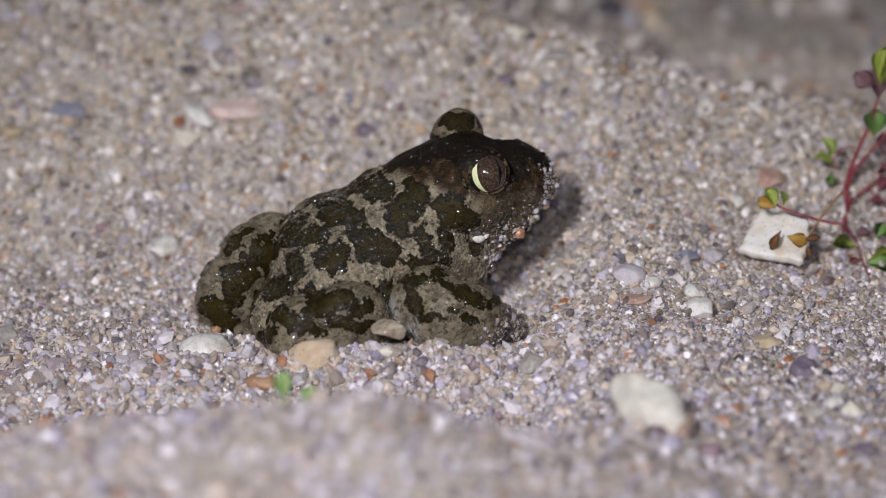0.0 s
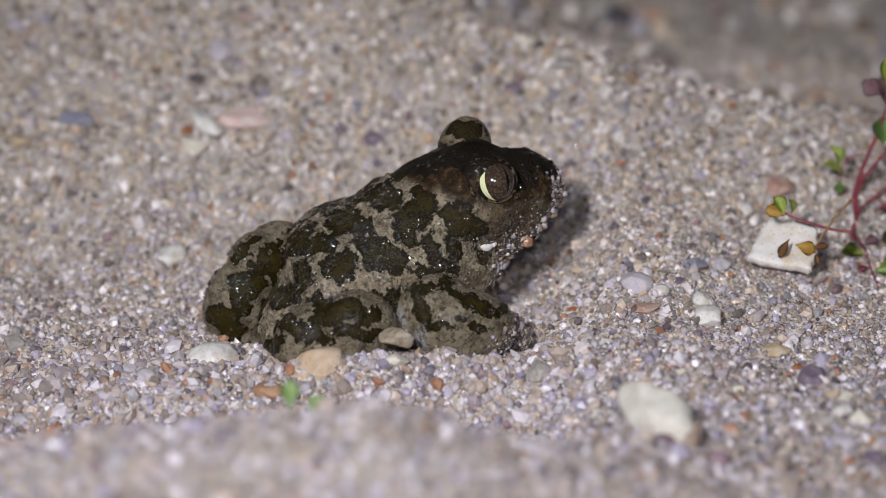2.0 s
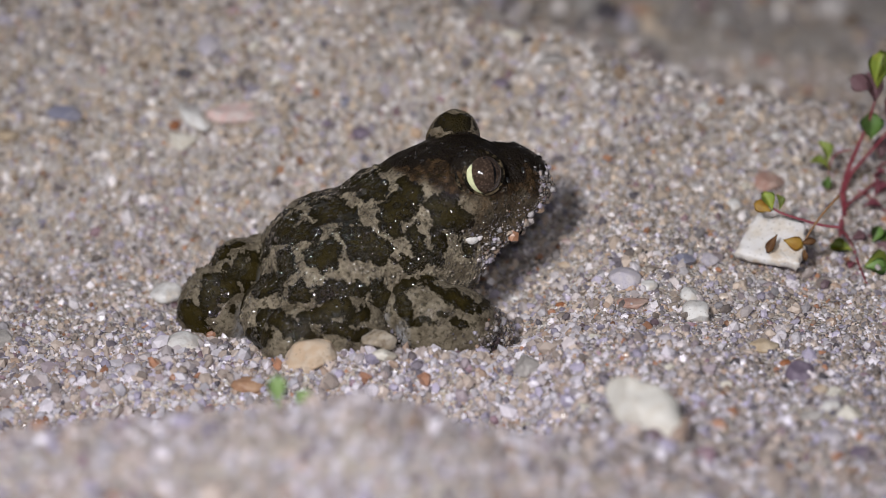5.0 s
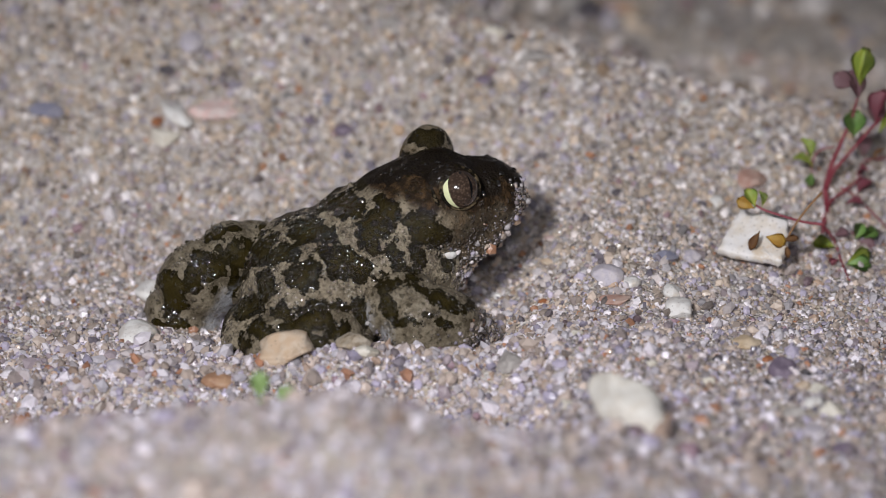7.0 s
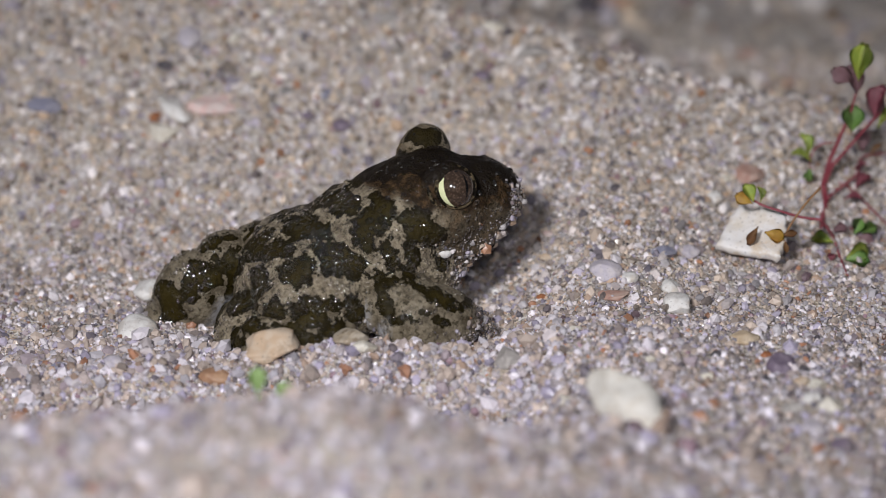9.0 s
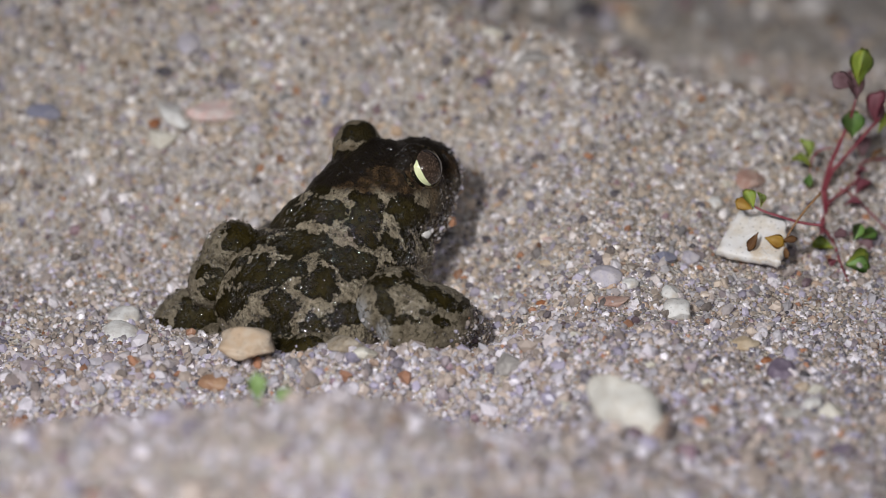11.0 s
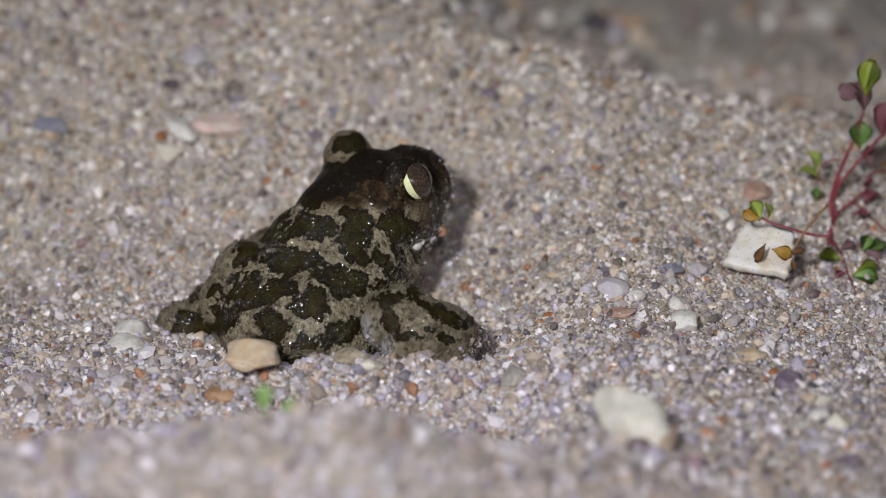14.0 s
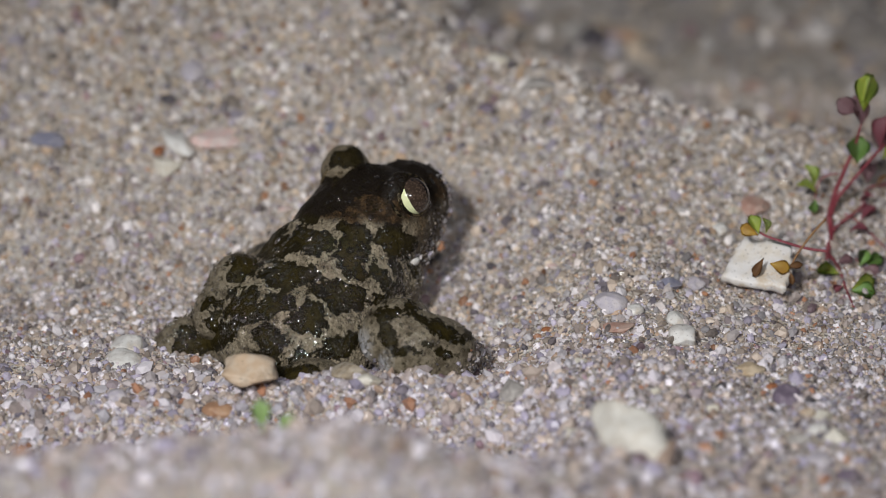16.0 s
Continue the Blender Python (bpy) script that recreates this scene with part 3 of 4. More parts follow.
def skin_blotches(P):
    best = oval_blotches(P, FLANK_BLOTCHES + BACK_BLOTCHES + NECK_BLOTCHES) - 0.38
    for seed in EXTRA_SPOTS:
        best = np.minimum(best, np.linalg.norm(P - seed[:3], axis=1) - seed[3])
    return best


def more_spots(P, rng):
    """Further blotches over the far side and the rump, at least a few mm apart."""
    EXTRA_SPOTS.clear()
    for i in rng.permutation(len(P))[:1800]:
        if (P[i, 1] > 2.5 or P[i, 0] < -13) and skin_blotches(P[i:i + 1])[0] > 1.2:
            EXTRA_SPOTS.append(np.array((*P[i], rng.uniform(2.0, 3.6))))


def head_pigment(P):
    """The crown and the snout are brown, the cheek half so, the neck like the back."""
    s, h = flank(P)
    s, h = s + 0.8 * np.sin(h * 0.9), h + 0.7 * np.sin(s * 0.8 + 0.5) + 0.4 * np.sin(s * 1.9)
    line = np.interp(s, [0, 5.6, 13.1, 20.7, 28.3], [29.5, 27.0, 23.0, 21.0, 22.0])
    cheek = 0.75 * step((s - 17.5) / 4)
    lid = (P[:, 1] > 3.5) & (P[:, 2] > 27.5) & (P[:, 0] > 14.0)
    return np.where(lid, 0.35, np.maximum(step((h - line) / 2.0 + 0.5), cheek))


def wander(P):
    """Shifts points a little, so that blotches get uneven outlines."""
    return P + 1.0 * np.sin(P[:, [1, 2, 0]] * 0.8 + 1.3) + 0.7 * np.sin(P[:, [2, 0, 1]] * 1.7 + 0.4) + 0.4 * np.sin(P[:, [1, 0, 2]] * 3.1)


def ball_blotches(P, balls):
    P = wander(P)
    best = np.full(len(P), 4.0)
    for u, v, w, r in balls:
        best = np.minimum(best, np.linalg.norm(P - np.array((u, v, w)), axis=1) - r)
    return best


SKINS = {}


def skin_part(name, parent, pivot, blobs, material, spots, pale=None, voxel=0.6, rounds=10, lumps=0.25, label="", crown=None):
    P, N, F = sculpt(blobs, voxel, rounds)
    P = P + N * (lumps * lumpy(P, 1.7, 3.1) + lumps * 1.5 * lumpy(P, 5.0, 8.2))[:, None]
    if name == "torso":
        more_spots(P, np.random.RandomState(6))
    me = mesh_from(name, (P - np.array(pivot)) * MM, F, material, True)
    me.attributes.new("spot", "FLOAT", "POINT").data.foreach_set("value", spots(P).astype(np.float32))
    fade = np.zeros(len(P)) if pale is None else pale(P, N)
    me.attributes.new("pale", "FLOAT", "POINT").data.foreach_set("value", fade.astype(np.float32))
    if crown is not None:
        me.attributes.new("crown", "FLOAT", "POINT").data.foreach_set("value", crown(P).astype(np.float32))
    ob = hang(name, me, parent, label)
    ob.location = Vector(pivot) * MM
    SKINS[ob.name] = (P, N, np.array(pivot))
    return ob


def cap(centre, way, up, radius, wide, high, tip=0.0):
    """A patch of a sphere round the direction way, an ellipse of wide by high degrees (pointed at its ends by tip)."""
    bm = bmesh.new()
    way = Vector(way).normalized()
    side = Vector(up).cross(way).normalized()
    up = way.cross(side)
    hub = bm.verts.new((Vector(centre) + way * radius) * MM)
    last = None
    for ring in range(1, 9):
        loop = []
        for k in range(32):
            a = 2 * math.pi * k / 32
            x = math.cos(a) * wide * (1 - tip * abs(math.sin(a)) ** 2)
            t = Vector((radians(x), radians(math.sin(a) * high))) * ring / 8
            far = t.length
            d = way * math.cos(far) + (side * t.x + up * t.y) / far * math.sin(far)
            loop.append(bm.verts.new((Vector(centre) + d * radius) * MM))
        for k in range(32):
            j = (k + 1) % 32
            if last is None:
                bm.faces.new((hub, loop[k], loop[j]))
            else:
                bm.faces.new((last[k], loop[k], loop[j], last[j]))
        last = loop
    for f in bm.faces:
        f.smooth = True
    return bm


def ring(centre, way, major, minor):
    """A soft ring, such as an eyelid, round the direction way."""
    bm = bmesh.new()
    way = Vector(way).normalized()
    side = Vector((0, 0, 1)).cross(way).normalized()
    up = way.cross(side)
    loops = []
    for i in range(40):
        a = 2 * math.pi * i / 40
        out = side * math.cos(a) + up * math.sin(a)
        fat = minor * (1.0 + 0.35 * math.sin(a))
        loops.append([bm.verts.new((Vector(centre) + out * (major + fat * math.cos(b)) + way * fat * 0.8 * math.sin(b)) * MM) for b in [2 * math.pi * k / 12 for k in range(12)]])
    for i in range(40):
        p, q = loops[i], loops[(i + 1) % 40]
        for k in range(12):
            bm.faces.new((p[k], q[k], q[(k + 1) % 12], p[(k + 1) % 12])).smooth = True
    return bm


def ball(centre, radii, seg=32):
    bm = bmesh.new()
    m = Matrix.LocRotScale(Vector(centre) * MM, None, Vector(radii) * MM)
    bmesh.ops.create_uvsphere(bm, u_segments=seg, v_segments=seg // 2, radius=1.0, matrix=m)
    for f in bm.faces:
        f.smooth = True
    return bm


def crust(name, parent, where, count, size, seed, label, material=None):
    """Grains of sand that cling to a wet part, on those points of its skin that where(points, normals) picks."""
    rng = np.random.RandomState(seed)
    shapes, f = base_shapes()
    P, N, pivot = SKINS[parent.name]
    ids = np.flatnonzero(rng.rand(len(P)) < where(P, N))
    ids = rng.choice(ids, min(count, len(ids)), False)
    V, F = [], []
    for k, i in enumerate(ids):
        r = size * math.exp(rng.randn() * 0.4) / 2
        F.append(f + 12 * k)
        V.append(shapes[rng.randint(12)] * rng.uniform(0.7, 1.2, 3) * r + P[i] + N[i] * r * 0.35 - pivot)
    me = mesh_from(name, np.concatenate(V) * MM, np.concatenate(F), material or WET_SAND)
    return tagged(hang(name, me, parent, label), kind="stuff")


def warts(parent, material, count, size, seed, spots, where, crown=None):
    """The fine wet warts of a part's skin, uneven tiny domes in loose clusters, joined into one mesh."""
    rng = np.random.RandomState(seed)
    around = np.arange(6) * math.pi / 3
    v = np.array([(0, 0, 1.0)] + [(math.sin(t) * math.cos(a + t), math.sin(t) * math.sin(a + t), math.cos(t)) for t in (0.6, 1.4) for a in around])
    f = np.array([(0, 1 + k, 1 + (k + 1) % 6) for k in range(6)] + [q for k in range(6) for q in (
        (1 + k, 7 + k, 7 + (k + 1) % 6), (1 + k, 7 + (k + 1) % 6, 1 + (k + 1) % 6))])
    P, N, pivot = SKINS[parent.name]
    clump = np.clip(0.6 + 1.6 * lumpy(P, 2.6, 5.7), 0.12, 1)
    chance = where(P, N) * clump
    ids = rng.choice(len(P), count, True, chance / chance.sum())
    r = np.clip(size * np.exp(rng.randn(len(ids)) * 0.5), size * 0.4, size * 2.4) / 2
    at = P[ids] + (rng.rand(len(ids), 3) - 0.5) * (np.ones(3) - np.abs(N[ids]) * 0.7) * 1.1 - N[ids] * r[:, None] * 0.18
    axis = N[ids] + rng.randn(len(ids), 3) * 0.2
    axis /= np.linalg.norm(axis, axis=1, keepdims=True)
    side = np.cross(axis, (0.3, 0.5, 0.81))
    side /= np.linalg.norm(side, axis=1, keepdims=True)
    frame_of = np.stack([side, np.cross(axis, side), axis * 0.36], 1)
    uneven = v[None] * rng.uniform(0.75, 1.3, (len(ids), 1, 3))
    V = (at[:, None, :] + np.einsum("nki,nij->nkj", uneven, frame_of) * r[:, None, None]).reshape(-1, 3)
    F = (f[None] + len(v) * np.arange(len(ids))[:, None, None]).reshape(-1, 3)
    me = mesh_from("wart_skin", (V - pivot) * MM, F, material, True)
    me.attributes.new("spot", "FLOAT", "POINT").data.foreach_set("value", spots(V).astype(np.float32))
    if crown is not None:
        me.attributes.new("crown", "FLOAT", "POINT").data.foreach_set("value", crown(V).astype(np.float32))
    return tagged(hang("wart_skin", me, parent, "fine glistening skin warts"), kind="stuff")


def build_toad():
    toad = tagged(new("toad"), "olive-blotched grey-brown spadefoot toad digging backwards into wet sand", "toad")
    toad.empty_display_size = 0.01
    torso = skin_part("torso", toad, (0, 0, 0), [
        ((-2.2, 0, 10.0), (12.3, 15.5, 10.6), (0, -26, 0)), ((7, 0, 13), (14, 13.5, 11.5), (0, -24, 0)),
        ((-6.4, 0, 7.5), (7.8, 11.5, 8.8), (0, -15, 0)), ((13, 0, 12), (10, 11.5, 10), (0, -20, 0)),
        ((-4.0, -8, 8.3), (10.2, 7.6, 9.5), (0, -24, 0)), ((-3.2, 7.5, 8.3), (9.6, 7.4, 9.5), (0, -24, 0)),
        ((-11.0, -3.5, 3.5), (8.0, 9.0, 6.5), (0, 0, 0))],
        SKIN, skin_blotches, lambda P, N: np.clip(-N[:, 2] * 1.5 - 0.4, 0, 1), 0.6, 14, 0.3)
    head = skin_part("head", toad, (10, 0, 16), [
        ((17.2, 0, 20.5), (11, 11, 8.5), (0, -6, 0)), ((25.2, 0, 21), (8, 7.6, 6.4), (0, 4, 0)),
        ((20.2, 0, 16.4), (10.0, 9.4, 6.0), (0, -10, 0)), ((15.4, 0, 11.2), (9.2, 9.9, 6.8), (0, -25, 0)),
        ((12, 0, 18.5), (11, 11, 8.5), (0, -22, 0)), ((28.0, 0, 20.5), (4.6, 5.4, 4.7), (0, 0, 0)),
        ((19.3, 6.9, 26.6), (4.3, 3.9, 4.5), (0, 0, 0)), ((18.6, -6.3, 26.2), (4.7, 3.0, 4.2), (0, 0, 0)),
        ((28.0, 2.5, 25.3), (1.7, 1.3, 1.2), (0, 0, 0)), ((28.0, -2.5, 25.3), (1.7, 1.3, 1.2), (0, 0, 0)), ((31.0, 0, 20.6), (2.6, 4.2, 2.6), (0, 30, 0))],
        SKIN, head_spots, None, 0.45, 5, 0.2, "dark olive-brown head with sand on the chin", head_pigment)
    warts(torso, SKIN_WART, 8500, 0.56, 21, skin_blotches, lambda P, N: (N[:, 1] < 0.35) * np.clip(0.55 - P[:, 1] * 0.06, 0.12, 1) * np.clip(N[:, 2] + 0.9, 0, 1))
    warts(head, SKIN_WART, 2800, 0.52, 22, head_spots, lambda P, N: (N[:, 1] < 0.35) * np.clip((25 - P[:, 2]) / 6, 0.15, 1), head_pigment)
    for side in (-1, 1):
        eye = Vector((19.4, 7.7 * side, 26.4)) - Vector((10, 0, 16))
        gaze = Vector((0.10, 0.885 * side, 0.45)).normalized()
        part("eyeball", ball(eye, (3.25, 3.15, 3.25)), EYE_WHITE, head, "pale yellow-green rim of the eye")
        part("iris", cap(eye, (0.27, 0.85 * side, 0.44), (0, 0, 1), 3.3, 59, 72), IRIS, head, "glossy dark brown iris")
        part("pupil", cap(eye, (0.40, 0.82 * side, 0.42), (0.2, 0, 1), 3.35, 4.2, 40, 0.6), PUPIL, head, "black vertical slit pupil")
        part("eyelid", ring(eye + gaze * 0.95, gaze, 3.25, 0.36), SKIN_LID, head, "dark brown rim of the eyelid")
        part("eyelid", ring(eye + gaze * 0.1 + Vector((-0.55, 0, 0)), gaze, 3.65, 0.42), SKIN_LID, head, "outer fold of the eyelid")
        skin, facing = SKINS[head.name][:2]
        at = int(np.argmin(np.linalg.norm(skin - np.array((28.2, 3.4 * side, 26.0)), axis=1)))
        part("nostril", ball(Vector(skin[at] + facing[at] * -0.28) - Vector((10, 0, 16)), (0.6, 0.5, 0.45), 16), NOSTRIL, head)
    crust("stuck_sand", head, lambda P, N: np.clip((20.5 - P[:, 2] + 0.12 * (P[:, 0] - 24)) / 9, 0, 1) * np.clip((P[:, 0] - 12) / 8, 0, 1) * (P[:, 1] < 5)
          + 1.0 * (P[:, 0] > 29.6) * (P[:, 2] < 23.5), 2600, 0.34, 4, "wet sand grains clinging to the chin")
    crust("stuck_grain", head, lambda P, N: np.clip((18.5 - P[:, 2] + 0.2 * (P[:, 0] - 24)) / 9, 0, 1) * np.clip((P[:, 0] - 14) / 8, 0, 1) * (P[:, 1] < 3), 170, 0.85, 5, "larger sand grains stuck to the chin", GRAVEL)
    crust("stuck_grain", head, lambda P, N: 1.0 * (P[:, 0] > 28.5) * (P[:, 2] < 25) * (P[:, 1] < 4), 36, 0.75, 6, "pale grains stuck round the snout", DAMP_SAND)
    skin, facing = SKINS[head.name][:2]
    at = int(np.argmin(np.linalg.norm(skin - np.array((17.4, -11.0, 15.2)), axis=1)))
    part("stuck_grain", ball(Vector(skin[at] + facing[at] * 0.25) - Vector((10, 0, 16)), (1.15, 0.5, 0.7), 16), STONES["white"], head, "white grain stuck to the cheek")
    legs = []
    for side in (-1, 1):
        leg = skin_part("foreleg", toad, (6 , 12 * side, 10), [
            ((7, 15.0 * side, 9), (6.6, 5, 6), (0, 10, -6 * side)), ((11.0, 18.3 * side, 6.6), (8.4, 5.6, 6.6), (0, 14, 0)),
            ((17.5, 15.5 * side, 2.8), (5.5, 4, 4.2), (0, 26, 12 * side))],
            SKIN_LIMB, fore_spots,
            lambda P, N: np.clip((-N[:, 0] - 0.72) * 5, 0, 1) * np.clip((12 - P[:, 2]) / 4, 0, 1), 0.5, 6, 0.15)
        legs.append(leg)
        if side < 0:
            warts(leg, LIMB_WART, 800, 0.45, 23, fore_spots, lambda P, N: np.clip(N[:, 2] + 0.6, 0.1, 1))
        for k in range(3):
            tip = Vector((23.5 + k * 0.8, (12.5 + 2.4 * k) * side, -3.2)) - Vector((6, 12 * side, 10))
            mid = Vector((20.5, (13 + 1.6 * k) * side, -0.5)) - Vector((6, 12 * side, 10))
            part("toe", tube([p * MM for p in (Vector((16.5, 14.5 * side, 1)) - Vector((6, 12 * side, 10)), mid, tip)], [0.0014, 0.0012, 0.0007]), SKIN_LIMB, leg)
        if side < 0:
            crust("stuck_sand", leg, lambda P, N: np.clip((P[:, 0] - 12) / 8, 0.06, 1) * np.clip((8.5 - P[:, 2]) / 4, 0, 1), 1500, 0.5, 8, "sand grains on the wet foreleg")
    return toad, legs[0]


def fore_spots(P):
    return oval_blotches(np.where(P[:, 1:2] > 0, P * np.array((1, -1, 1)), P), FORE_BLOTCHES_AND_SHADE) - 0.2


def head_spots(P):
    """The flank's blotches run on over the neck; the crown is dark, the far lid has a patch."""
    W = wander(P)
    s, h = flank(W)
    crown = np.maximum(np.interp(s, [0, 8, 16, 24, 30], [30, 28.5, 27.0, 25.5, 26]) - h, 12 - W[:, 0])
    lid = (P[:, 1] > 3.5) & (P[:, 2] > 27.5) & (P[:, 0] > 14.5)
    crown = np.where(lid, 3.0, crown)
    patch = ball_blotches(P, [(18.4, 5, 29.5, 3.0), (18, 6, 31, 2.0), (13, 4, 27, 2)])
    return np.minimum(np.minimum(crown, patch), skin_blotches(P))


def near_spots(P):
    return oval_blotches(P, NEAR_BLOTCHES) - 0.75


def far_spots(P):
    return ball_blotches(P, [(-23, 3, 10, 3.8), (-18, 3, 15, 3.8), (-26, 4, 4, 3.8), (-23, 3, -2, 3.0), (-16, 3, 9, 2.6), (-21, 8, 17, 3.8), (-25, 6, 14, 2.4), (-13, 5, 15, 3.0), (-19, 2, 6, 1.6)])


def thigh_spots(P):
    return ball_blotches(P, [(-9, 4, 17, 4.4), (-15, 4, 10, 2.6), (-6, 3, 12, 2.6)])


def build_hind_legs(toad):
    near = skin_part("hind_leg", toad, (-16, -12, 5), [
        ((-6.4, -16.0, 8.2), (6.8, 4.8, 6.6), (0, 0, 0)), ((-12.6, -13.6, 5.6), (6.8, 5.2, 6.8), (0, 8, 0)), ((-3.5, -15.5, 5), (6.2, 4.2, 5.6), (0, 20, 0)), ((-9, -15, 2), (9, 4.6, 4), (0, 0, 0))],
        SKIN_LIMB, near_spots, None, 0.5, 4, 0.15, "folded near hind leg with olive bands")
    far = skin_part("hind_leg", toad, (-20, 8, 5), [
        ((-16.5, 8, 10.6), (6.0, 5.2, 6.2), (0, -10, 0)), ((-13.2, 8.8, 12.3), (5.6, 4.8, 5.0), (0, -30, 0)), ((-19.1, 8, 4.5), (7.3, 5.6, 7.7), (0, 5, 0)), ((-19, 7.5, -2), (7, 5.4, 5), (0, 0, 0))],
        SKIN_LIMB, far_spots, lambda P, N: np.clip((N[:, 0] - 0.05) * 3.5, 0, 1) * np.clip((15 - P[:, 2]) / 3, 0, 1) * (P[:, 1] < 9), 0.5, 5, 0.15,
        "banded hind leg with pale inner side")
    thigh = skin_part("thigh", toad, (-10, 7, 11), [((-9, 7, 12.5), (5.2, 4.5, 4.6), (0, -40, 0)), ((-12, 7, 8.5), (5.5, 4.5, 4.5), (0, -40, 0))],
                      SKIN_LIMB, thigh_spots, None, 0.5, 6, 0.15)
    for leg, seed, spots in ((near, 24, near_spots), (far, 25, far_spots), (thigh, 26, thigh_spots)):
        warts(leg, LIMB_WART, 800, 0.45, seed, spots, lambda P, N: np.clip(N[:, 2] + 0.6, 0.1, 1) * (P[:, 0] < -20 if seed == 25 else 1.0))
    crust("stuck_sand", near, lambda P, N: np.clip((5.5 - P[:, 2]) / 5, 0, 1), 260, 0.4, 9, "sand grains on the wet hind leg")
    return near, far, thigh


# ---- plants ----
def leaf(name, parent, place, size, turn, colour, fold=35.0, label="", wide=0.50):
    """A rounded, heart-tipped leaflet, folded along its midrib; its stalk end is at place (mm)."""
    bm = bmesh.new()
    rows = []
    for i in range(9):
        t = i / 8
        half = wide * math.sin(math.pi * t ** 1.5 * 0.90) ** 0.75 if i else 0.03
        row = []
        for j in range(-3, 4):
            k = j / 3
            x = k * half
            y = t + (0.10 * abs(k) - 0.16 * k * k * k * k - 0.05) * t ** 4
            row.append(bm.verts.new(Vector((x * math.cos(radians(fold)), y, abs(x) * math.sin(radians(fold)) + 0.08 * math.sin(3 * t) - 0.05 * t * t)) * size * MM))
        rows.append(row)
    for a, b in zip(rows, rows[1:]):
        for j in range(6):
            bm.faces.new((a[j], a[j + 1], b[j + 1], b[j])).smooth = True
    bmesh.ops.solidify(bm, geom=bm.faces[:], thickness=0.00008)
    ob = part(name, bm, LEAVES[colour], parent, label)
    ob.matrix_basis = pose(place[0] * MM, place[1] * MM, place[2] * MM, *turn)
    return ob


def build_seedling():
    plant = tagged(new("seedling"), "red-stemmed clover-like seedling with green and purple leaves", "plant")
    plant.location = (0.0679, 0.0051, float(ground_height(0.0679, 0.0051)))
    def settle(p):
        """Lifts what lies on the ground by the ground's own rise from the crown."""
        if p[1] == 0:
            return p
        here = float(ground_height(plant.location.x + p[0] * MM, plant.location.y + p[1] * MM)) - plant.location.z
        return (p[0], p[1], p[2] + here / MM)

    def stem(points, radii, material=STEM):
        part("stem", tube([Vector(settle(p)) * MM for p in points], [r * 0.5 * MM for r in radii]), material, plant)

    def leaflet(place, size, turn, colour, fold):
        leaf("leaf", plant, settle(place), size * 0.96, turn, colour, fold, wide={"brown": 0.26, "amber": 0.36, "purple": 0.42}.get(colour, 0.46))

    stem([(0, 0, -1), (1.1, 0, 4.6), (2.4, 0, 8.5), (4.2, 0, 13.9), (4.9, 0, 17.3)], (0.95, 0.85, 0.7, 0.5, 0.3))
    stem([(0.2, 0, -1), (1.5, 0, 3.6), (3.3, 0, 6.1), (8.4, 0, 12.9), (9.5, 0, 14.1)], (0.8, 0.7, 0.6, 0.5, 0.3))
    stem([(1.5, 0, 8.3), (-0.2, 0, 8.0), (-1.5, 0, 7.0), (-2.1, 0, 5.1), (-2.0, 0, 2.7)], (0.35, 0.33, 0.3, 0.28, 0.2))
    stem([(0.7, -3.9, 1.6), (2.0, -2.5, 2), (6.0, 1.3, 2), (7.3, 5.6, 2), (11.7, 6.6, 2)], (0.6, 0.6, 0.55, 0.4, 0.3))
    stem([(2.9, 0.4, 1), (5.5, -1.0, 1), (11.2, -7.7, 1)], (0.4, 0.4, 0.3))
    leaflet((4.9, 0, 17.0), 5.6, (70, 0, 52), "purple", 20)
    leaflet((5.2, 0.6, 17.5), 5.2, (82, 0, -20), "purple", 45)
    leaflet((4.9, 0, 20.5), 6.2, (78, 10, -12), "lime", 40)
    leaflet((5.2, -0.5, 21.0), 4.6, (70, 0, -55), "lime", 25)
    leaflet((4.4, -0.6, 21.0), 4.5, (80, -60, 10), "purple", 20)
    leaflet((4.6, -0.6, 11.6), 5.0, (78, 0, -5), "green", 22)
    leaflet((8.4, 0, 12.9), 6.0, (68, 0, -50), "red", 40)
    leaflet((8.8, -0.5, 12.6), 5.0, (40, 0, -78), "lime", 30)
    leaflet((8.6, 0.6, 12.9), 5.0, (80, 0, -30), "purple", 30)
    leaflet((-2.6, 0, 5.6), 4.4, (62, 0, 48), "lime", 50)
    leaflet((-1.9, -0.4, 5.2), 4.0, (20, 0, 80), "lime", 30)
    leaflet((-2.0, 0, 3.6), 2.6, (-60, 0, 160), "green", 40)
    leaflet((7.3, 6.0, 2.4), 4.5, (60, 0, 10), "purple", 35)
    leaflet((8.5, 5.5, 2.2), 3.4, (40, 0, -70), "brown", 30)
    leaflet((5.5, -1.0, 1.6), 4.0, (25, 0, -60), "red", 30)
    leaflet((3.2, -4.0, 1.8), 3.6, (20, 0, -110), "red", 30)
    leaflet((5.6, 1.6, 2.2), 3.0, (40, 0, -120), "red", 40)
    stem([(0.3, -0.3, 0.6), (0.4, -3.8, 0.5), (-0.6, -8.3, 0.6), (-0.9, -12.3, 0.3)], (1.05, 1.1, 1.0, 0.7))
    stem([(-2.1, -21.5, 8.9), (-5.3, -21.3, 8.9), (-8.6, -20.9, 9.0), (-12.3, -20.3, 9.2), (-14.8, -19.5, 10.4)], (0.5, 0.48, 0.46, 0.42, 0.3))
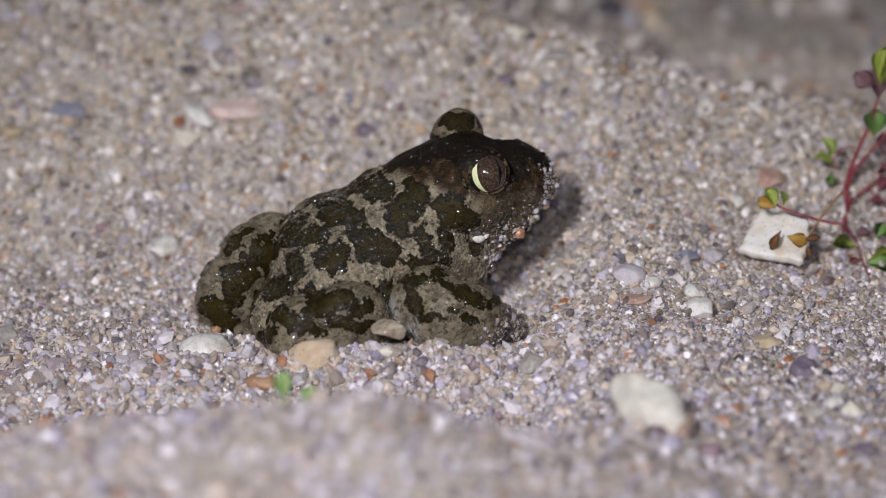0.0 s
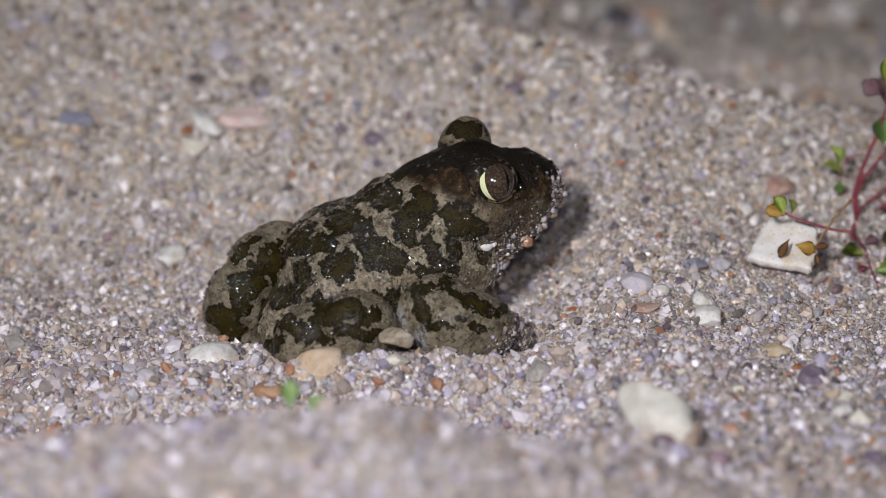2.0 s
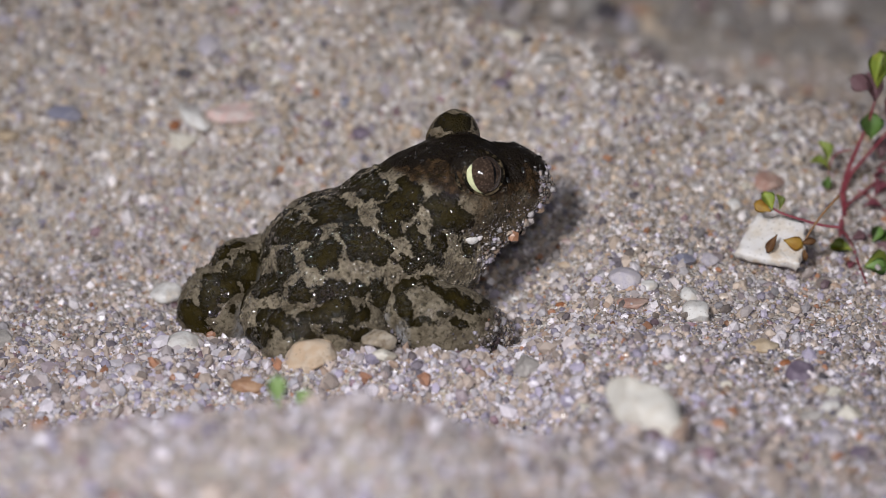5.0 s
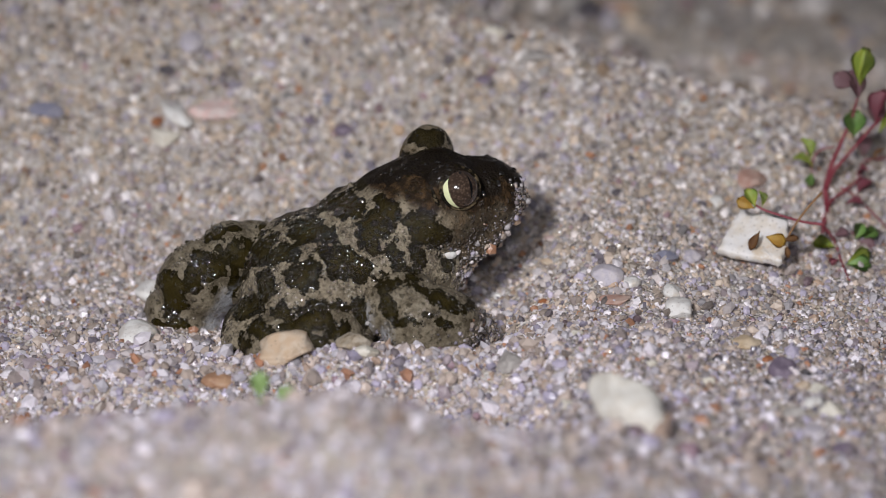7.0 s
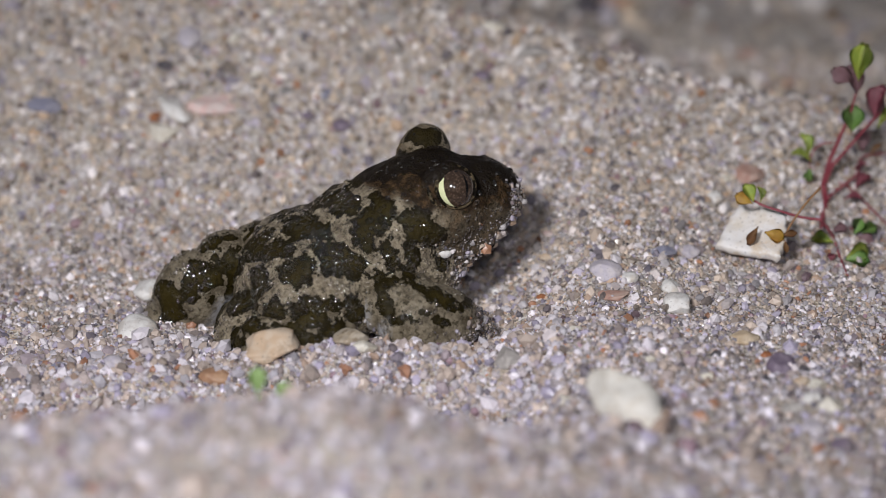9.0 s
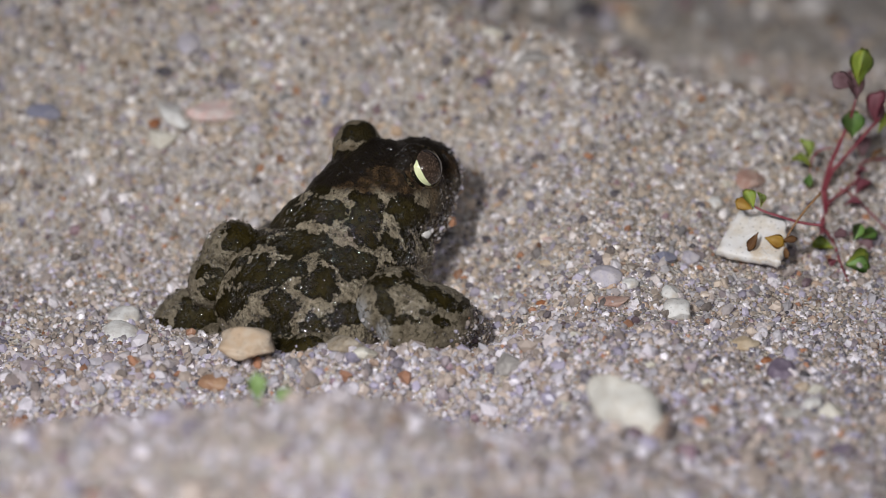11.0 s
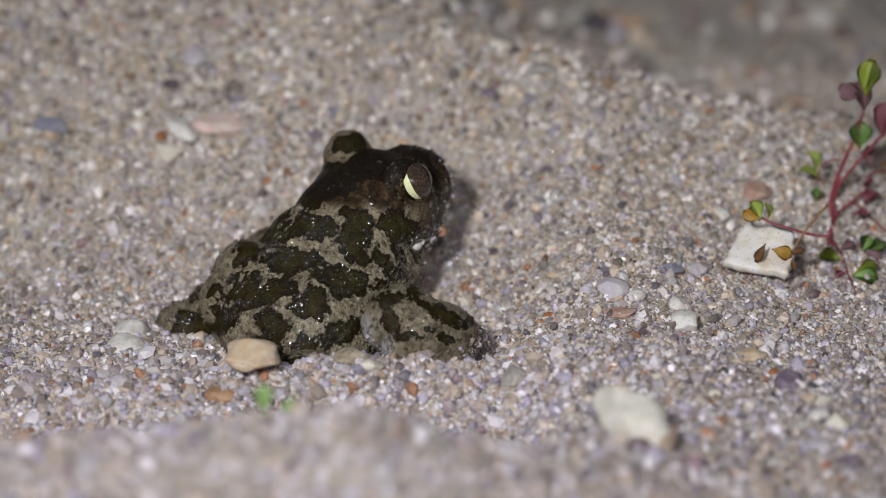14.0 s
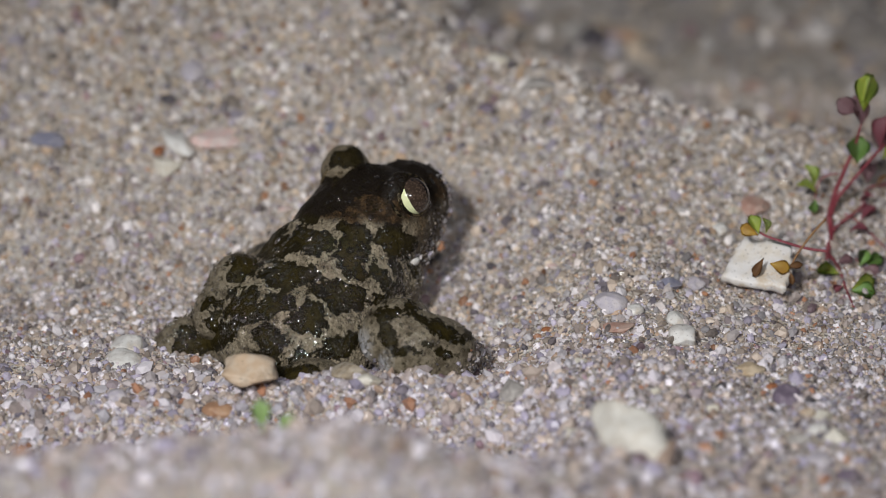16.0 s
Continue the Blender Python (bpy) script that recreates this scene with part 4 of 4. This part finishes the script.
    stem([(-2.4, -19.3, 13.0), (-4.9, -20.6, 10.8), (-7.2, -22.0, 7.8), (-8.3, -23.0, 5.7)], (0.42, 0.40, 0.36, 0.28), LEAVES["brown"])
    stem([(-0.6, -8.3, 0.6), (0.8, -13.6, 0.4), (1.6, -18.9, 0.4), (2.3, -24.2, 0.2)], (0.5, 0.48, 0.42, 0.3))
    stem([(0.7, -10.1, 0.3), (3.3, -8.6, 0.5), (5.5, -10.0, 0.3)], (0.35, 0.3, 0.22))
    leaflet((-13.4, -21.1, 9.7), 3.6, (54, -14, 31), "lime", 40)
    leaflet((-13.5, -21.2, 9.6), 3.4, (49, -60, 27), "amber", 14)
    leaflet((-12.3, -21.1, 9.9), 2.8, (65, 14, 49), "lime", 50)
    leaflet((-12.6, -22.9, 6.6), 3.7, (-55, -17, 153), "brown", 30)
    leaflet((-11.6, -23.3, 6.1), 3.6, (-23, 54, -121), "amber", 14)
    leaflet((-9.0, -23.6, 6.2), 3.0, (13, 52, -74), "brown", 30)
    leaflet((-8.3, -23.4, 5.6), 2.4, (-63, 9, -175), "brown", 30)
    leaflet((0.7, -15.4, 0.7), 4.0, (6, -28, 81), "lime", 40)
    leaflet((4.4, -11.5, 0.4), 3.3, (55, 21, -14), "green", 35)
    leaflet((5.5, -10.3, 0.5), 3.4, (23, 44, -59), "green", 38)
    leaflet((4.6, -11.9, 0.4), 3.6, (-18, 34, -121), "purple", 30)
    leaflet((0.6, -11.8, 0.2), 3.2, (15, 35, -65), "purple", 40)
    leaflet((-1.4, -12.7, 0.6), 2.6, (-39, 20, -157), "purple", 45)
    leaflet((2.4, -19.0, 0.8), 4.4, (57, 63, -19), "lime", 30)
    leaflet((2.2, -19.5, 0.7), 4.4, (-7, 28, -98), "green", 28)
    leaflet((2.2, -23.7, 0.5), 2.6, (-62, 18, -171), "green", 40)
    leaflet((1.1, -18.3, 0.7), 2.2, (-34, -57, 129), "red", 45)
    return plant


def build_sprout():
    sprout = tagged(new("sprout"), "tiny two-leaved bright green sprout in the sand", "plant")
    sprout.location = (-0.0222, -0.088, float(ground_height(-0.0222, -0.088)))
    part("stem", tube([(0, 0, -0.002), (0.0008, 0, 0.002), (0.0022, 0, 0.0042)], [0.0005, 0.0005, 0.0004]), LEAVES["sprout"], sprout)
    part("stem", tube([(0, 0, -0.002), (-0.0006, 0, 0.002), (-0.0012, 0, 0.0050)], [0.0004, 0.0004, 0.0003]), LEAVES["sprout"], sprout)
    leaf("leaf", sprout, (1.9, 0, 3.4), 4.0, (58, 0, -55), "sprout", 12)
    leaf("leaf", sprout, (-1.2, 0, 5.2), 4.4, (72, 0, 6), "sprout", 24, wide=0.36)
    return sprout


# ---- build ----
build_ground()
toad, near_foreleg = build_toad()
near_leg, far_leg, far_thigh = build_hind_legs(toad)
build_seedling()
build_sprout()
build_pebbles()
build_shell(0.0547, -0.0157)
white_stone = pebble("white", -38.2, -38.0, 8.2, 5.2, 10, 71, lift=0.5, label="chalky white stone pushed about by the toad's foot")
pale_stone = pebble("white", -47.0, -3.0, 5.2, 4.8, 0, 72, lift=0.4, label="rounded cream pebble behind the toad")
orange_stone = pebble("orange", -21.2, -44.5, 12.6, 6.0, 6, 73, lift=0.4, thick=0.66)
grey_stone = pebble("beige", -8.9, -43.0, 5.9, 4.2, 0, 78, lift=0.6, thick=0.8)
brown_stone = pebble("brown", -28.4, -51.0, 5.4, 3.0, -10, 75)
scatter("sand_grains", 142000, (-0.1, 0.1, -0.15, 0.095), 0.00030, 0.44, 11, "loose coarse sand of beige, white, rust and purple grains", in_view)
scatter("gravel", 7800, (-0.1, 0.1, -0.15, 0.095), 0.00060, 0.34, 12, "scattered fine gravel of mixed colours on the sand", in_view, 0.3, 1, GRAVEL)
scatter("dug_gravel", 3600, (-0.078, 0.022, -0.066, -0.034), 0.00050, 0.40, 15, "coarse damp gravel turned up in front of the digging toad", None, 0.1, 1, GRAVEL)
scatter("mound_gravel", 1500, (-0.1, 0.06, 0.022, 0.09), 0.00075, 0.26, 16, "coarse mixed gravel on the upper mound", None, 0.35, 1, DAMP_SAND)
scatter("near_gravel", 1200, (-0.08, 0.08, -0.15, -0.07), 0.0008, 0.4, 14, "coarser gravel on the near mound of sand", None, 0.4, 1, GRAVEL)
scatter("far_gravel", 3500, (-0.13, 0.13, 0.05, 0.24), 0.0009, 0.45, 13, "coarser gravel on the ground behind the mound", None, 0.4, 1, FAR_SAND)


def motions():
    walk(toad, [
        (0, pose(-0.01372, -0.02428, 0.00017, 0.04, -0.21, 17.74)),
        (2, pose(-0.01372, -0.02428, 0.00017, 0.04, -0.21, 17.74)),
        (2.5, pose(-0.01380, -0.02544, 0.00339, -0.36, 1.36, 16.70)),
        (3, pose(-0.01357, -0.02555, 0.00317, -0.15, 1.67, 17.48)),
        (3.5, pose(-0.01435, -0.02593, 0.00193, -0.63, 1.67, 16.88)),
        (4, pose(-0.01405, -0.02691, 0.00272, -0.78, 1.18, 16.71)),
        (6.5, pose(-0.01482, -0.02810, 0.00097, -0.56, 0.98, 17.13)),
        (7, pose(-0.01467, -0.02761, -0.00156, -0.94, -0.38, 18.61)),
        (7.5, pose(-0.01428, -0.02824, -0.00018, -0.52, 0.65, 17.93)),
        (8, pose(-0.01505, -0.02898, -0.00107, -1.55, -0.34, 17.31)),
        (8.5, pose(-0.01508, -0.02838, -0.00165, -1.27, -0.54, 17.97)),
        (9, pose(-0.01538, -0.02843, -0.00152, -1.27, 0.46, 17.81)),
        (11.5, pose(-0.01801, -0.02443, -0.00481, -4.73, -1.78, 49.75)),
        (12, pose(-0.01952, -0.02308, -0.00519, -2.05, -4.08, 46.19)),
        (12.5, pose(-0.01933, -0.02229, -0.00574, -1.69, -4.55, 46.14)),
        (13, pose(-0.01924, -0.02155, -0.00623, -1.63, -4.31, 46.29)),
        (16, pose(-0.01924, -0.02155, -0.00623, -1.63, -4.31, 46.29)),
    ])
    walk(near_foreleg, [
        (0, pose(0.00600, -0.01200, 0.01000, -0.00, -0.00, 0.00)),
        (2, pose(0.00600, -0.01200, 0.01000, -0.00, -0.00, 0.00)),
        (2.5, pose(0.00623, -0.01081, 0.00800, 0.37, -1.58, 1.03)),
        (3, pose(0.00619, -0.01081, 0.00829, 0.18, -1.88, 0.26)),
        (3.5, pose(0.00653, -0.01049, 0.00884, 0.65, -1.88, 0.84)),
        (4, pose(0.00648, -0.00941, 0.00788, 0.80, -1.41, 1.01)),
        (6.5, pose(0.00661, -0.00930, 0.00956, 0.59, -1.20, 0.60)),
        (7, pose(0.00699, -0.01021, 0.01124, 0.97, 0.19, -0.87)),
        (7.5, pose(0.00708, -0.00943, 0.01027, 0.56, -0.85, -0.20)),
        (8, pose(0.00780, -0.00891, 0.01058, 1.60, 0.13, 0.43)),
        (9, pose(0.00772, -0.00955, 0.01086, 1.31, -0.67, -0.08)),
        (11.5, pose(0.00100, -0.01650, 0.01406, 4.81, 6.85, -27.43)),
        (12, pose(0.00248, -0.01763, 0.01421, 1.62, 7.64, -24.14)),
        (13, pose(0.00138, -0.01854, 0.01502, 1.14, 7.67, -24.29)),
        (16, pose(0.00138, -0.01854, 0.01502, 1.14, 7.67, -24.29)),
    ])
    walk(far_leg, [
        (0, pose(-0.01934, 0.00779, 0.00354, 5.21, 6.16, 20.17)),
        (2, pose(-0.01934, 0.00779, 0.00354, 5.21, 6.16, 20.17)),
        (2.3, pose(-0.01994, 0.00847, -0.00161, -0.35, -4.42, -5.56)),
        (2.5, pose(-0.02015, 0.00891, -0.00541, 2.26, -8.29, -25.54)),
        (2.8, pose(-0.01842, 0.00856, -0.00029, 2.32, 3.10, 5.94)),
        (3, pose(-0.01811, 0.00860, 0.00121, 6.14, 7.85, 12.82)),
        (3.2, pose(-0.01816, 0.00869, 0.00091, 4.59, 5.76, 11.24)),
        (3.5, pose(-0.01930, 0.00919, -0.00168, 0.65, -1.88, 0.84)),
        (4, pose(-0.02076, 0.01068, -0.00607, 2.82, -9.73, -24.75)),
        (4.2, pose(-0.02013, 0.01055, -0.00360, 0.31, -6.56, -8.35)),
        (6.3, pose(-0.01952, 0.01147, 0.00064, 15.31, 22.19, 9.50)),
        (6.5, pose(-0.01943, 0.01155, 0.00078, 15.30, 22.21, 9.46)),
        (7, pose(-0.01908, 0.01142, 0.00802, 14.21, 24.56, 4.02)),
        (7.5, pose(-0.01952, 0.01199, 0.00579, 13.66, 23.55, 4.46)),
        (8, pose(-0.01815, 0.01205, 0.00432, 16.02, 26.94, 4.79)),
        (8.5, pose(-0.01882, 0.01190, 0.00564, 14.21, 23.85, 5.11)),
        (9, pose(-0.01865, 0.01181, 0.00518, 14.12, 22.84, 5.21)),
        (11.3, pose(-0.01125, 0.01788, 0.00276, 12.41, 24.76, -28.37)),
        (16, pose(-0.01265, 0.01450, 0.00411, 8.31, 25.75, -29.07)),
    ])
    walk(near_leg, [
        (0, pose(-0.01600, -0.01200, 0.00500, -0.00, -0.00, 0.00)),
        (2, pose(-0.01600, -0.01200, 0.00500, -0.00, -0.00, 0.00)),
        (2.3, pose(-0.01566, -0.01156, 0.00480, -1.56, -6.00, 3.42)),
        (2.5, pose(-0.01545, -0.01125, 0.00433, -2.11, -8.31, 4.79)),
        (3, pose(-0.01511, -0.01106, 0.00289, -1.01, -5.26, 2.11)),
        (3.5, pose(-0.01452, -0.01101, 0.00426, -0.55, -5.28, 2.66)),
        (4, pose(-0.01599, -0.00960, 0.00518, -2.37, -9.83, 5.70)),
        (4.2, pose(-0.01539, -0.00965, 0.00432, -1.03, -6.47, 3.73)),
        (6.3, pose(-0.01404, -0.00889, 0.00162, 2.16, 3.94, -1.98)),
        (7, pose(-0.01476, -0.00879, 0.00416, 2.47, 5.36, -3.45)),
        (8, pose(-0.01432, -0.00779, 0.00319, 3.10, 5.32, -2.09)),
        (9, pose(-0.01430, -0.00828, 0.00346, 2.85, 4.52, -2.63)),
        (11.3, pose(-0.01860, -0.00339, 0.00272, 4.51, 8.64, -31.71)),
        (16, pose(-0.01957, -0.00687, 0.00544, 0.71, 9.45, -31.25)),
    ])
    walk(far_thigh, [
        (0, pose(-0.01006, 0.00701, 0.00810, -0.00, -0.00, 0.00)),
        (2, pose(-0.01006, 0.00701, 0.00810, -0.00, -0.00, 0.00)),
        (2.3, pose(-0.00962, 0.00738, 0.01038, 0.23, -0.94, 0.62)),
        (2.5, pose(-0.00873, 0.00743, 0.01171, 0.37, -1.58, 1.03)),
        (2.8, pose(-0.01002, 0.00804, 0.00764, 0.26, -1.76, 0.57)),
        (3, pose(-0.01005, 0.00818, 0.00666, 0.18, -1.88, 0.26)),
        (3.5, pose(-0.00932, 0.00815, 0.00820, 0.65, -1.88, 0.84)),
        (3.8, pose(-0.00843, 0.00840, 0.01173, 0.74, -1.60, 0.94)),
        (4, pose(-0.00822, 0.00873, 0.01208, 0.80, -1.41, 1.01)),
        (4.2, pose(-0.00813, 0.00883, 0.01119, 0.78, -1.39, 0.98)),
        (6.3, pose(-0.00997, 0.01062, 0.00686, 0.60, -1.21, 0.63)),
        (7, pose(-0.00970, 0.01043, 0.01024, 0.97, 0.19, -0.87)),
        (9, pose(-0.00908, 0.01082, 0.00951, 1.31, -0.67, -0.08)),
        (11.3, pose(-0.00635, 0.01214, 0.01478, 4.18, 2.10, -9.33)),
        (12, pose(-0.00541, 0.00960, 0.01379, 1.47, 4.13, -8.33)),
        (16, pose(-0.00656, 0.00882, 0.01485, 1.02, 4.29, -8.45)),
    ])
    walk(white_stone, [
        (0, pose(-0.03818, -0.03800, 0.00151, 0.00, 0.00, 10.00)),
        (2, pose(-0.03818, -0.03800, 0.00151, 0.00, 0.00, 10.00)),
        (2.5, pose(-0.03953, -0.03800, 0.00161, 0.00, 0.00, 10.00)),
        (3.5, pose(-0.04035, -0.03800, 0.00161, 0.00, 0.00, 10.00)),
        (3.8, pose(-0.04034, -0.03800, 0.00223, 0.00, -15.00, 10.00)),
        (4, pose(-0.04168, -0.03800, 0.00254, 0.00, -20.00, 10.00)),
        (4.2, pose(-0.04119, -0.03700, 0.00004, 0.00, -15.00, 10.00)),
        (6.3, pose(-0.04508, -0.03300, -0.00026, 0.00, -20.00, 82.00)),
        (7, pose(-0.04578, -0.03200, -0.00017, 0.00, -20.00, 82.00)),
        (9, pose(-0.04550, -0.03200, 0.00003, 0.00, -20.00, 82.00)),
        (11.3, pose(-0.04859, -0.03000, -0.00083, 0.00, -15.00, 82.00)),
        (16, pose(-0.04859, -0.03000, -0.00083, 0.00, -15.00, 82.00)),
    ])
    walk(pale_stone, [
        (0, pose(-0.04697, -0.00232, 0.00177, 0.00, 0.00, 0.00)),
        (2.3, pose(-0.04697, -0.00232, 0.00177, 0.00, 0.00, 0.00)),
        (3.1, pose(-0.04518, -0.01305, 0.00172, 0.00, 0.00, 0.00)),
        (3.6, pose(-0.04486, -0.01705, 0.00092, 0.00, 0.00, 0.00)),
        (6.3, pose(-0.04470, -0.01601, 0.00123, 0.00, 0.00, 0.00)),
        (8, pose(-0.04402, -0.01809, 0.00062, 0.00, 0.00, 0.00)),
        (9, pose(-0.04421, -0.01797, 0.00087, 0.00, 0.00, 0.00)),
        (11.3, pose(-0.04811, -0.02445, 0.00036, 0.00, 0.00, 0.00)),
        (16, pose(-0.04811, -0.02445, 0.00036, 0.00, 0.00, 0.00)),
    ])
    walk(orange_stone, [
        (0, pose(-0.01974, -0.04800, 0.00542, 0.00, 0.00, 10.00)),
        (4.2, pose(-0.02001, -0.04800, 0.00552, 0.00, 0.00, 10.00)),
        (6.3, pose(-0.01849, -0.04750, 0.00686, 0.00, 0.00, 10.00)),
        (7, pose(-0.02062, -0.04750, 0.00666, 0.00, 0.00, 10.00)),
        (7.5, pose(-0.02107, -0.04750, 0.00666, 0.00, 0.00, 10.00)),
        (8, pose(-0.02133, -0.04750, 0.00666, 0.00, 0.00, 10.00)),
        (9, pose(-0.02249, -0.04750, 0.00626, 0.00, 0.00, 10.00)),
        (11.3, pose(-0.02640, -0.04850, 0.00820, 0.00, 16.00, 10.00)),
        (16, pose(-0.02640, -0.04850, 0.00820, 0.00, 16.00, 10.00)),
    ])
    walk(grey_stone, [
        (0, pose(-0.00836, -0.04650, 0.00961, 0.00, 0.00, 0.00)),
        (2, pose(-0.00836, -0.04650, 0.00961, 0.00, 0.00, 0.00)),
        (3, pose(-0.00819, -0.04650, 0.00941, 0.00, 0.00, 0.00)),
        (4.2, pose(-0.00837, -0.04650, 0.00921, 0.00, 0.00, 0.00)),
        (6.3, pose(-0.01034, -0.04650, 0.00719, 0.00, 0.00, 0.00)),
        (9, pose(-0.01052, -0.04650, 0.00719, 0.00, 0.00, 0.00)),
        (11.3, pose(-0.01150, -0.04650, 0.00698, 0.00, 0.00, 0.00)),
        (16, pose(-0.01150, -0.04650, 0.00698, 0.00, 0.00, 0.00)),
    ])
    walk(brown_stone, [
        (0, pose(-0.02828, -0.05214, 0.00319, 0.00, 0.00, -10.00)),
        (4.2, pose(-0.02872, -0.05216, 0.00320, 0.00, 0.00, -10.00)),
        (6.3, pose(-0.03159, -0.05154, 0.00296, 0.00, 0.00, -10.00)),
        (16, pose(-0.03188, -0.05116, 0.00285, 0.00, 0.00, -10.00)),
    ])


motions()
